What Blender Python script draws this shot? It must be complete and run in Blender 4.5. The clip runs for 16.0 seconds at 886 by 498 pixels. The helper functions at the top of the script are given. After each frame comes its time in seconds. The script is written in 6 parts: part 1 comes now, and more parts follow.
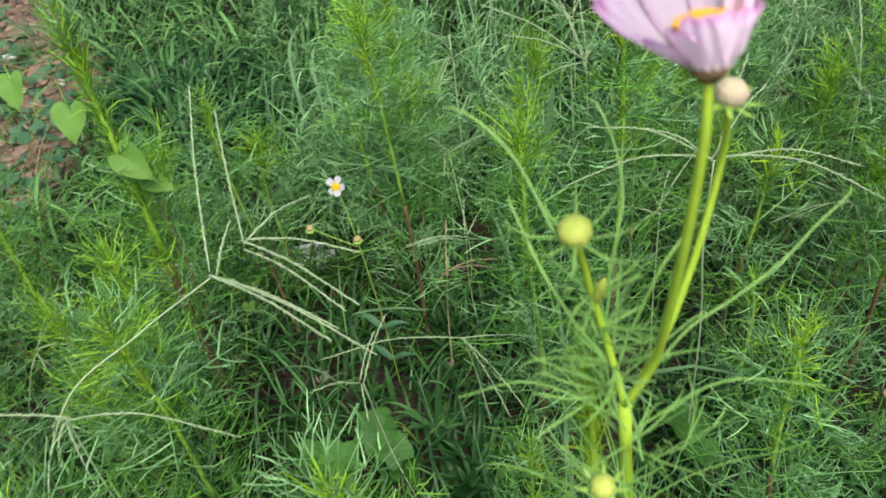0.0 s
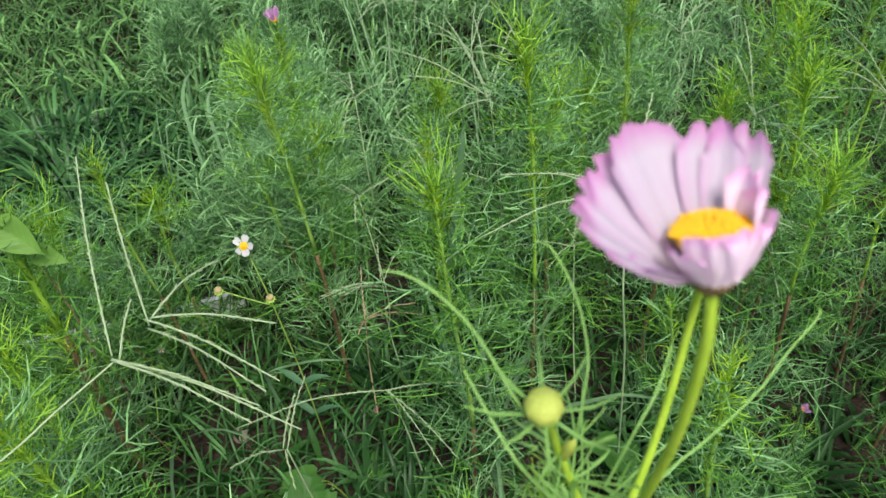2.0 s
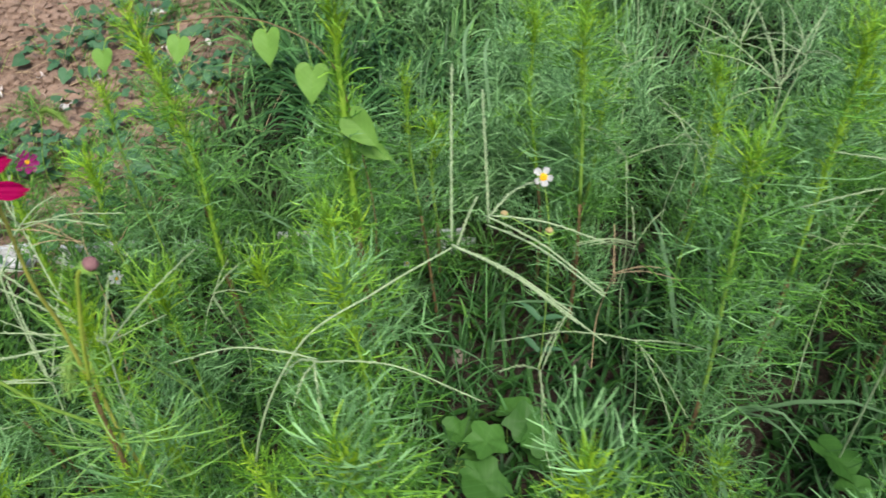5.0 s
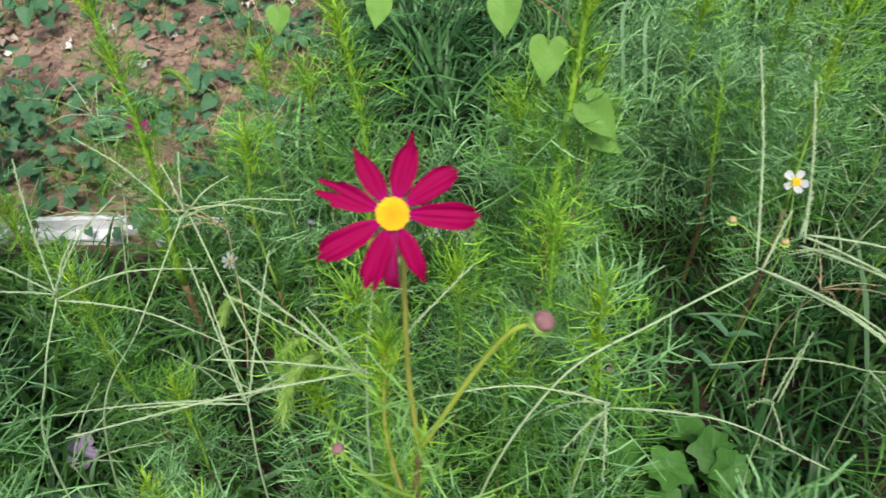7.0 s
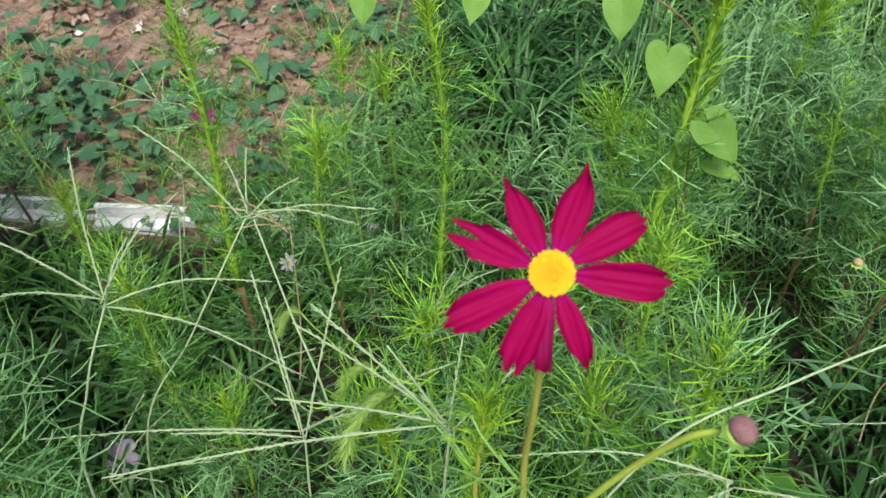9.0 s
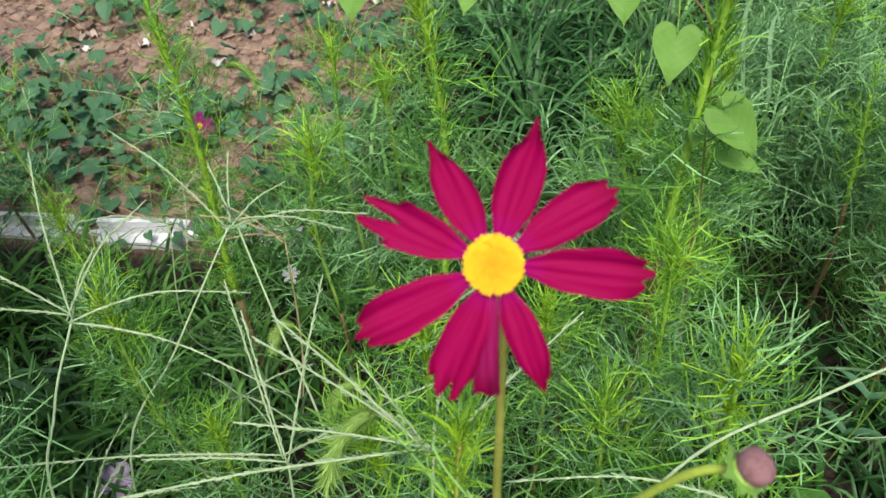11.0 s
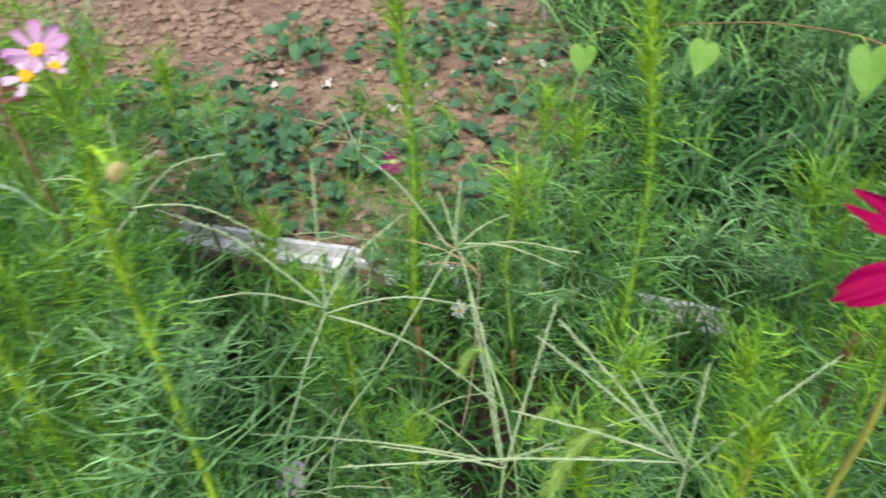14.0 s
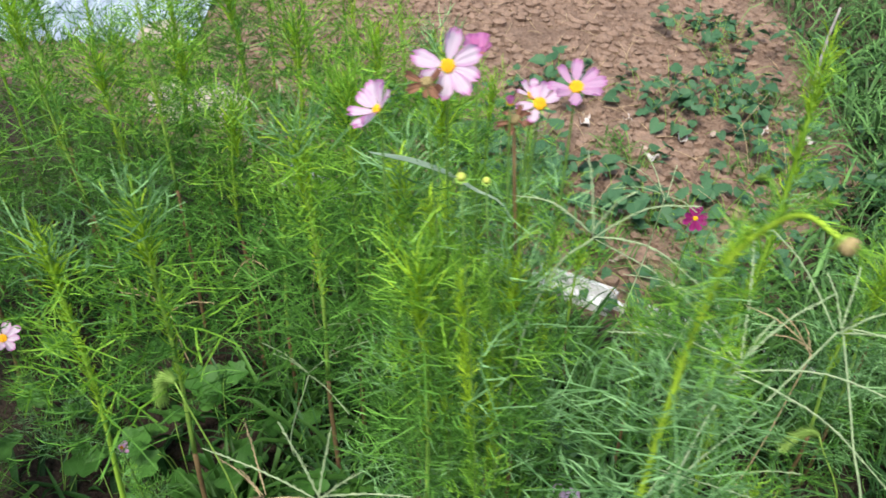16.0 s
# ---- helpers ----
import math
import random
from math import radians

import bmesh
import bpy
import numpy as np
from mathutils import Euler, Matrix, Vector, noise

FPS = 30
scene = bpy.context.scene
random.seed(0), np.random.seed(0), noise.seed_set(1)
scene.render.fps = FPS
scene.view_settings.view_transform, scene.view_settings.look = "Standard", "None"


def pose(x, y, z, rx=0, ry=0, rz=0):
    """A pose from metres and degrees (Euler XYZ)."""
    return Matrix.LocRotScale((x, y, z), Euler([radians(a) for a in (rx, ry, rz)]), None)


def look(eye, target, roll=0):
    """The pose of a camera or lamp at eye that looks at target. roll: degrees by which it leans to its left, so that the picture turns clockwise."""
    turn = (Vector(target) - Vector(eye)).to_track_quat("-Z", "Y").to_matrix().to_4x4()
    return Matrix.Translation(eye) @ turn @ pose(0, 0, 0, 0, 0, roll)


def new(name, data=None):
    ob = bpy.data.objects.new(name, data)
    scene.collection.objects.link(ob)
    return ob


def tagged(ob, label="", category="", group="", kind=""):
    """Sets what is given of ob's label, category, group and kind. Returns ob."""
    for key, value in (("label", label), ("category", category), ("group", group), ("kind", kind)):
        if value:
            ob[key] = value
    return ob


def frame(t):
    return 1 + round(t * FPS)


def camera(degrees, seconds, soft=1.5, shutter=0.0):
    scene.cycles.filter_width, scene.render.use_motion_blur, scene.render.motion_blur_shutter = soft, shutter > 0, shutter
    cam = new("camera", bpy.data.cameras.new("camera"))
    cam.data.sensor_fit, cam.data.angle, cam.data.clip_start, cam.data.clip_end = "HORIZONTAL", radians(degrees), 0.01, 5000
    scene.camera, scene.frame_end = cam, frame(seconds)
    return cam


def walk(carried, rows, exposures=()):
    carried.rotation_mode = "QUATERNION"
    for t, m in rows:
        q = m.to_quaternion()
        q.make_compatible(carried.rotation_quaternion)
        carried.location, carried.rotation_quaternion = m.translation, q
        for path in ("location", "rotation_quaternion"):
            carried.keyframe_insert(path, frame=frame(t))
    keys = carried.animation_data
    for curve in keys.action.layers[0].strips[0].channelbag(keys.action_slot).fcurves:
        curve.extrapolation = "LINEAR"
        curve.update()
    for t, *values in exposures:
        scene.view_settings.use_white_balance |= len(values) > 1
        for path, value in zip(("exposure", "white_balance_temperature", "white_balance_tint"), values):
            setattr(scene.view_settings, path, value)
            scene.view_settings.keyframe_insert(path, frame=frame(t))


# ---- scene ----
GROUND = 0.04
cam = camera(59.1, 16.0, 1.5, 0.5)
cam.data.dof.use_dof, cam.data.dof.focus_distance, cam.data.dof.aperture_fstop = True, 0.74, 22.0
PATH = [
    (0, (0.618, 0.04, 1.279), (-0.026, 1.324, -0.112), -9.3),
    (0.5, (0.597, 0.069, 1.285), (0.021, 1.383, -0.109), -8.3),
    (1, (0.59, 0.081, 1.289), (0.079, 1.435, -0.092), -7.5),
    (1.5, (0.594, 0.085, 1.291), (0.137, 1.469, -0.079), -6.9),
    (2, (0.595, 0.085, 1.289), (0.164, 1.468, -0.09), -7.0),
    (2.5, (0.586, 0.058, 1.3), (0.165, 1.436, -0.086), -6.7),
    (3, (0.563, 0.023, 1.302), (0.111, 1.399, -0.077), -6.6),
    (3.5, (0.542, -0.014, 1.307), (-0.007, 1.339, -0.06), -6.5),
    (4, (0.522, -0.046, 1.308), (-0.137, 1.263, -0.053), -6.7),
    (4.5, (0.496, -0.071, 1.302), (-0.226, 1.202, -0.061), -5.6),
    (5, (0.435, -0.08, 1.308), (-0.311, 1.16, -0.073), -4.4),
    (5.2, (0.398, -0.082, 1.305), (-0.341, 1.152, -0.085), -3.5),
    (7.3, (0.078, -0.097, 1.231), (-0.642, 1.089, -0.209), -1.1),
    (7.5, (0.063, -0.086, 1.225), (-0.669, 1.091, -0.216), -0.8),
    (8, (0.045, -0.072, 1.219), (-0.721, 1.086, -0.221), -1.0),
    (8.5, (0.032, -0.06, 1.208), (-0.767, 1.079, -0.229), -1.0),
    (8.7, (0.028, -0.055, 1.2), (-0.781, 1.082, -0.233), -0.9),
    (10.8, (0.029, 0.0, 1.141), (-0.846, 1.111, -0.273), -3.8),
    (11, (0.03, 0.001, 1.139), (-0.852, 1.116, -0.267), -4.2),
    (11.5, (0.034, -0.002, 1.144), (-0.87, 1.119, -0.244), -4.9),
    (12, (0.033, -0.009, 1.143), (-0.888, 1.113, -0.232), -5.1),
    (12.5, (0.033, -0.014, 1.146), (-0.908, 1.105, -0.218), -5.2),
    (13, (0.018, -0.035, 1.149), (-0.948, 1.076, -0.205), -5.0),
    (13.5, (-0.001, -0.071, 1.154), (-1.022, 1.021, -0.175), -4.4),
    (14, (-0.019, -0.124, 1.162), (-1.164, 0.906, -0.114), -3.9),
    (14.5, (-0.023, -0.187, 1.183), (-1.301, 0.73, -0.053), -3.3),
    (15, (-0.039, -0.24, 1.204), (-1.393, 0.583, -0.016), -2.8),
    (15.5, (-0.101, -0.308, 1.213), (-1.485, 0.467, -0.006), -1.3),
    (16, (-0.176, -0.379, 1.21), (-1.55, 0.414, -0.008), 0.9),
]
walk(cam, [(t, look(eye, target, roll)) for t, eye, target, roll in PATH], [(0, 1.05), (3.5, 1.06), (5.2, 1.11), (8.7, 1.14), (13, 1.16), (16, 1.20)])
SKY, SUN = 0.10, 2.3

# ---- world and sun ----
world = bpy.data.worlds.new("sky")
scene.world = world
world.use_nodes = True
wn = world.node_tree
sky = wn.nodes.new("ShaderNodeTexSky")
sky.sky_type = "NISHITA"
sky.sun_disc = False
sky.sun_elevation = radians(62)
sky.sun_rotation = radians(142)
sky.dust_density = 3.0
wn.nodes["Background"].inputs["Strength"].default_value = SKY
wn.links.new(sky.outputs[0], wn.nodes["Background"].inputs["Color"])
sun = new("sun", bpy.data.lights.new("sun", "SUN"))
sun.data.energy, sun.data.angle, sun.data.color = SUN, radians(24), (1.0, 0.96, 0.9)
sun.matrix_world = look((1.30, -1.68, 4.0), (0, 0, 0))

# ---- materials ----


def nodes_of(name):
    m = bpy.data.materials.new(name)
    m.use_nodes = True
    t = m.node_tree
    return m, t, t.nodes["Principled BSDF"], t.nodes["Material Output"]


def ramp(t, fac, stops):
    r = t.nodes.new("ShaderNodeValToRGB")
    while len(r.color_ramp.elements) < len(stops):
        r.color_ramp.elements.new(0.5)
    for e, (p, c) in zip(r.color_ramp.elements, stops):
        e.position, e.color = p, (*c, 1)
    t.links.new(fac, r.inputs["Fac"])
    return r.outputs["Color"]


def noise_tex(t, scale, detail=3.0, coord="Object"):
    tc = t.nodes.new("ShaderNodeTexCoord")
    n = t.nodes.new("ShaderNodeTexNoise")
    n.inputs["Scale"].default_value, n.inputs["Detail"].default_value = scale, detail
    t.links.new(tc.outputs[coord], n.inputs["Vector"])
    return n.outputs["Fac"]


def mixed(t, fac, a, b, mode="MIX"):
    m = t.nodes.new("ShaderNodeMix")
    m.data_type, m.blend_type = "RGBA", mode
    for value, socket in ((fac, 0), (a, 6), (b, 7)):
        if hasattr(value, "links"):
            t.links.new(value, m.inputs[socket])
        else:
            m.inputs[socket].default_value = value if socket == 0 else (*value, 1)
    return m.outputs[2]


def bump(t, shader, height, strength, distance=0.002):
    b = t.nodes.new("ShaderNodeBump")
    b.inputs["Strength"].default_value, b.inputs["Distance"].default_value = strength, distance
    t.links.new(height, b.inputs["Height"])
    t.links.new(b.outputs[0], shader.inputs["Normal"])


def leafy(name, dark, light, rough=0.55, glow=0.35, grain=90.0, veined=False):
    """Thin living tissue: varied green that lets some light through."""
    m, t, p, out = nodes_of(name)
    geo = t.nodes.new("ShaderNodeNewGeometry")
    info = t.nodes.new("ShaderNodeObjectInfo")
    half = tuple(0.68 * a + 0.32 * b for a, b in zip(dark, light))
    col = ramp(t, geo.outputs["Random Per Island"], [(0.0, tuple(0.6 * c for c in dark)), (0.63, half), (1.0, tuple(min(0.9, 1.12 * c) for c in light))])
    other = ramp(t, info.outputs["Random"], [(0.0, tuple(0.7 * c for c in dark)), (0.5, tuple((a + b) / 2 for a, b in zip(dark, light))), (1.0, light)])
    col = mixed(t, 0.28, col, other)
    col = mixed(t, mixed_fac(t, noise_tex(t, grain), 0.3), col, tuple(0.55 * c for c in dark))
    if veined:
        tc = t.nodes.new("ShaderNodeTexCoord")
        ab = t.nodes.new("ShaderNodeVectorMath")
        ab.operation = "ABSOLUTE"
        t.links.new(tc.outputs["Object"], ab.inputs[0])
        dot = t.nodes.new("ShaderNodeVectorMath")
        dot.operation = "DOT_PRODUCT"
        dot.inputs[1].default_value = (0.75, 1.0, 0.0)
        t.links.new(ab.outputs[0], dot.inputs[0])
        wave = t.nodes.new("ShaderNodeMath")
        wave.operation = "PINGPONG"
        wave.inputs[1].default_value = 0.075
        t.links.new(dot.outputs["Value"], wave.inputs[0])
        vein = ramp(t, wave.outputs[0], [(0.0, (1, 1, 1)), (0.014, (0, 0, 0))])
        col = mixed(t, mixed_fac(t, vein, 0.07), col, tuple(min(1.0, 1.5 * c + 0.06) for c in light))
        bump(t, p, wave.outputs[0], 0.12, 0.015)
    t.links.new(col, p.inputs["Base Color"])
    p.inputs["Roughness"].default_value = rough
    p.inputs["Specular IOR Level"].default_value = 0.16
    tr = t.nodes.new("ShaderNodeBsdfTranslucent")
    t.links.new(col, tr.inputs["Color"])
    mx = t.nodes.new("ShaderNodeMixShader")
    mx.inputs[0].default_value = glow
    t.links.new(p.outputs[0], mx.inputs[1])
    t.links.new(tr.outputs[0], mx.inputs[2])
    t.links.new(mx.outputs[0], out.inputs["Surface"])
    return m


def mixed_fac(t, fac, amount):
    m = t.nodes.new("ShaderNodeMath")
    m.operation = "MULTIPLY"
    m.inputs[1].default_value = amount
    t.links.new(fac, m.inputs[0])
    return m.outputs[0]


def matt(name, a, b, scale, rough=0.8, relief=0.0, distance=0.003, spec=0.3):
    """A solid surface mottled between two colours, with fine relief."""
    m, t, p, out = nodes_of(name)
    n = noise_tex(t, scale, 5.0)
    fine = noise_tex(t, scale * 7, 3.0)
    col = mixed(t, 0.5, ramp(t, n, [(0.3, a), (0.7, b)]), ramp(t, fine, [(0.3, a), (0.75, b)]))
    t.links.new(col, p.inputs["Base Color"])
    p.inputs["Roughness"].default_value = rough
    p.inputs["Specular IOR Level"].default_value = spec
    if relief:
        bump(t, p, fine, relief, distance)
    return m


def petal_mat(name, base, middle, rim, veins, edging=0.6, thin=0.52):
    """Petal colour from the claw (u = 0) to the rim (u = 1) and towards the edges."""
    m, t, p, out = nodes_of(name)
    uv = t.nodes.new("ShaderNodeUVMap")
    sep = t.nodes.new("ShaderNodeSeparateXYZ")
    t.links.new(uv.outputs[0], sep.inputs[0])
    edge = t.nodes.new("ShaderNodeMath")
    edge.operation = "PINGPONG"
    edge.inputs[1].default_value = 0.5
    t.links.new(sep.outputs["Y"], edge.inputs[0])
    along = ramp(t, sep.outputs["X"], [(0.0, base), (0.25, middle), (0.78, middle), (1.0, rim)])
    side = ramp(t, edge.outputs[0], [(0.0, (1, 1, 1)), (0.22, (0, 0, 0))])
    col = mixed(t, mixed_fac(t, side, edging), along, rim)
    wave = t.nodes.new("ShaderNodeTexWave")
    wave.bands_direction = "Y"
    wave.inputs["Scale"].default_value = 2.0
    wave.inputs["Distortion"].default_value = 1.2
    t.links.new(uv.outputs[0], wave.inputs["Vector"])
    col = mixed(t, mixed_fac(t, wave.outputs["Fac"], veins), col, rim)
    col = mixed(t, mixed_fac(t, noise_tex(t, 220), 0.22), col, tuple(0.8 * c for c in rim))
    t.links.new(col, p.inputs["Base Color"])
    p.inputs["Roughness"].default_value = 0.65
    p.inputs["Specular IOR Level"].default_value = 0.12
    bump(t, p, wave.outputs["Fac"], 0.18, 0.0006)
    tr = t.nodes.new("ShaderNodeBsdfTranslucent")
    t.links.new(col, tr.inputs["Color"])
    mx = t.nodes.new("ShaderNodeMixShader")
    mx.inputs[0].default_value = thin
    t.links.new(p.outputs[0], mx.inputs[1])
    t.links.new(tr.outputs[0], mx.inputs[2])
    t.links.new(mx.outputs[0], out.inputs["Surface"])
    return m


def disc_material():
    """Yellow open florets round a middle of deeper orange closed ones."""
    m, t, p, out = nodes_of("yellow_disc")
    tc = t.nodes.new("ShaderNodeTexCoord")
    off = t.nodes.new("ShaderNodeVectorMath")
    off.operation = "SUBTRACT"
    off.inputs[1].default_value = (0.5, 0.5, 0.8)
    t.links.new(tc.outputs["Generated"], off.inputs[0])
    far = t.nodes.new("ShaderNodeVectorMath")
    far.operation = "LENGTH"
    t.links.new(off.outputs[0], far.inputs[0])
    col = ramp(t, far.outputs["Value"], [(0.06, (0.66, 0.27, 0.002)), (0.2, (0.80, 0.40, 0.003)), (0.42, (0.83, 0.50, 0.008))])
    fine = noise_tex(t, 900, 3)
    col = mixed(t, mixed_fac(t, fine, 0.3), col, (0.70, 0.30, 0.002))
    t.links.new(col, p.inputs["Base Color"])
    p.inputs["Roughness"].default_value = 0.8
    bump(t, p, fine, 0.4, 0.001)
    return m


FERN = leafy("feathery_leaf", (0.017, 0.089, 0.009), (0.22, 0.50, 0.085), 0.45, 0.2)
CROWN = leafy("young_leaf", (0.085, 0.25, 0.014), (0.35, 0.64, 0.080), 0.45, 0.3)
FERN_PALE = leafy("greyish_feathery_leaf", (0.045, 0.145, 0.036), (0.34, 0.62, 0.26), 0.4, 0.2)
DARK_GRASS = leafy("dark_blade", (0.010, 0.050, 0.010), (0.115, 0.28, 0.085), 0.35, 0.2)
TIP = leafy("young_shoot", (0.23, 0.43, 0.015), (0.50, 0.74, 0.060), 0.5, 0.3)
NEEDLE = leafy("needle_leaf", (0.16, 0.36, 0.06), (0.40, 0.64, 0.22), 0.45, 0.25)
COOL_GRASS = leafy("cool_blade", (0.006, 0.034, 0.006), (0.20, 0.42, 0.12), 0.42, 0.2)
THICKET = leafy("thicket_thread", (0.045, 0.16, 0.03), (0.40, 0.68, 0.31), 0.42, 0.25)
SHADE_LEAF = leafy("shade_tone_leaf", (0.006, 0.030, 0.005), (0.035, 0.115, 0.020), 0.5, 0.2)
GRASS = leafy("grass_blade", (0.016, 0.065, 0.007), (0.164, 0.370, 0.076), 0.42, 0.25)
BLUE_GRASS = leafy("glaucous_blade", (0.094, 0.208, 0.086), (0.260, 0.425, 0.215), 0.5)
PALE_BLADE = leafy("pale_blade", (0.33, 0.47, 0.32), (0.52, 0.66, 0.47), 0.4, 0.35)
HEART = leafy("heart_leaf", (0.13, 0.28, 0.045), (0.26, 0.48, 0.100), 0.5, 0.4, 9, True)
WEED = leafy("weed_leaf", (0.024, 0.088, 0.040), (0.14, 0.285, 0.135), 0.5, 0.22, 8, True)
SPIKE = matt("grass_spike", (0.24, 0.35, 0.17), (0.43, 0.52, 0.31), 160, 0.7, 0.6)
STRAW = matt("dry_straw", (0.3344, 0.2464, 0.132), (0.5104, 0.4048, 0.2464), 140, 0.8, 0.4)
STALK = matt("green_stalk", (0.1408, 0.2816, 0.044), (0.2992, 0.4576, 0.0792), 60, 0.5, 0.2)
BRIGHT = matt("fresh_stalk", (0.26, 0.43, 0.028), (0.39, 0.56, 0.055), 90, 0.45, 0.2)
FRESH = matt("leafy_stalk", (0.19, 0.36, 0.03), (0.31, 0.50, 0.06), 70, 0.5, 0.3)
BROWN = matt("reddish_stalk", (0.088, 0.044, 0.0264), (0.1936, 0.1408, 0.0528), 50, 0.7, 0.4)
YELLOW_STALK = matt("yellowish_stalk", (0.22, 0.32, 0.035), (0.36, 0.43, 0.065), 60, 0.5, 0.25)
DARK_STALK = matt("dull_green_stalk", (0.0616, 0.1496, 0.022), (0.1496, 0.264, 0.0528), 60, 0.55, 0.25)
OCHRE = matt("ochre_stalk", (0.19, 0.20, 0.032), (0.29, 0.31, 0.058), 60, 0.6, 0.3)
BUD = matt("green_bud", (0.2992, 0.3872, 0.044), (0.4664, 0.5104, 0.1144), 150, 0.55, 0.3)
BUD_PALE = matt("withering_bud", (0.4576, 0.4048, 0.1936), (0.5456, 0.44, 0.352), 180, 0.7, 0.5)
BUD_BROWN = matt("brown_bud", (0.135, 0.060, 0.060), (0.28, 0.150, 0.150), 200, 0.75, 0.5)
BUD_TAN = matt("tan_bud", (0.28, 0.22, 0.09), (0.44, 0.35, 0.17), 220, 0.8, 0.5)
DISC = disc_material()
FUZZ = leafy("foxtail_bristle", (0.18, 0.34, 0.05), (0.42, 0.60, 0.17), 0.6, 0.4)
CRIMSON_PALE = petal_mat("faded_crimson_petal", (0.616, 0.044, 0.352), (0.528, 0.0264, 0.2112), (0.3168, 0.0009, 0.0616), 0.5)
CRIMSON = petal_mat("crimson_petal", (0.47, 0.0023, 0.22), (0.40, 0.0004, 0.088), (0.29, 0.0004, 0.050), 0.12, 0.25)
PINK = petal_mat("pale_pink_petal", (0.63, 0.54, 0.60), (0.63, 0.58, 0.645), (0.60, 0.25, 0.52), 0.04, 0.36, 0.46)
# rosy backs of the front petals, colour lightened to offset their shade
PINK_BACK_LIFTED = petal_mat("lightened_rosy_petal", (0.95, 0.90, 0.88), (0.94, 0.84, 0.90), (0.88, 0.46, 0.76), 0.04, 0.25, 0.25)
PINK_WHITE = petal_mat("white_pink_petal", (0.80, 0.74, 0.80), (0.79, 0.70, 0.80), (0.66, 0.20, 0.56), 0.08, 0.5)
MAGENTA = petal_mat("magenta_petal", (0.72, 0.40, 0.62), (0.70, 0.30, 0.58), (0.66, 0.22, 0.52), 0.3)
WITHERED = petal_mat("withered_petal", (0.36, 0.20, 0.10), (0.44, 0.24, 0.15), (0.30, 0.14, 0.10), 0.4)
MAROON = petal_mat("maroon_petal", (0.352, 0.0176, 0.1584), (0.2992, 0.0176, 0.132), (0.4048, 0.0528, 0.264), 0.3)
PINK_LILAC = petal_mat("lilac_pink_petal", (0.7216, 0.5808, 0.704), (0.6864, 0.4576, 0.66), (0.616, 0.2288, 0.528), 0.15, 0.4)
LILAC = petal_mat("lilac_petal", (0.68, 0.55, 0.74), (0.70, 0.54, 0.76), (0.60, 0.40, 0.66), 0.2)
WHITE = petal_mat("white_petal", (0.704, 0.6864, 0.616), (0.7216, 0.7128, 0.704), (0.704, 0.6864, 0.704), 0.05)
PAINT = matt("chalky_white_paint", (0.41, 0.42, 0.43), (0.62, 0.635, 0.65), 18, 0.85, 0.7, 0.004)
DULL_STONE = matt("earthy_stone", (0.176, 0.1408, 0.1144), (0.3168, 0.264, 0.22), 25, 0.9, 0.6, 0.005)
DEAD = matt("withered_leaf", (0.2992, 0.2288, 0.176), (0.4928, 0.4136, 0.352), 60, 0.85, 0.6)
STONE = matt("pale_stone", (0.30, 0.255, 0.21), (0.43, 0.375, 0.32), 25, 0.85, 0.6, 0.005)
CLOD = matt("soil_clod", (0.132, 0.0836, 0.0572), (0.3256, 0.2288, 0.1672), 30, 0.95, 0.8, 0.006)
GREY_WOOD = matt("weathered_wood", (0.2992, 0.2728, 0.2464), (0.4576, 0.4312, 0.4048), 40, 0.85, 0.6)
TWIG = matt("brown_vine", (0.13, 0.09, 0.04), (0.24, 0.16, 0.08), 80, 0.75, 0.4)
SHEET = matt("blue_grey_sheet", (0.22, 0.28, 0.34), (0.46, 0.53, 0.60), 12, 0.45, 0.4, 0.004)


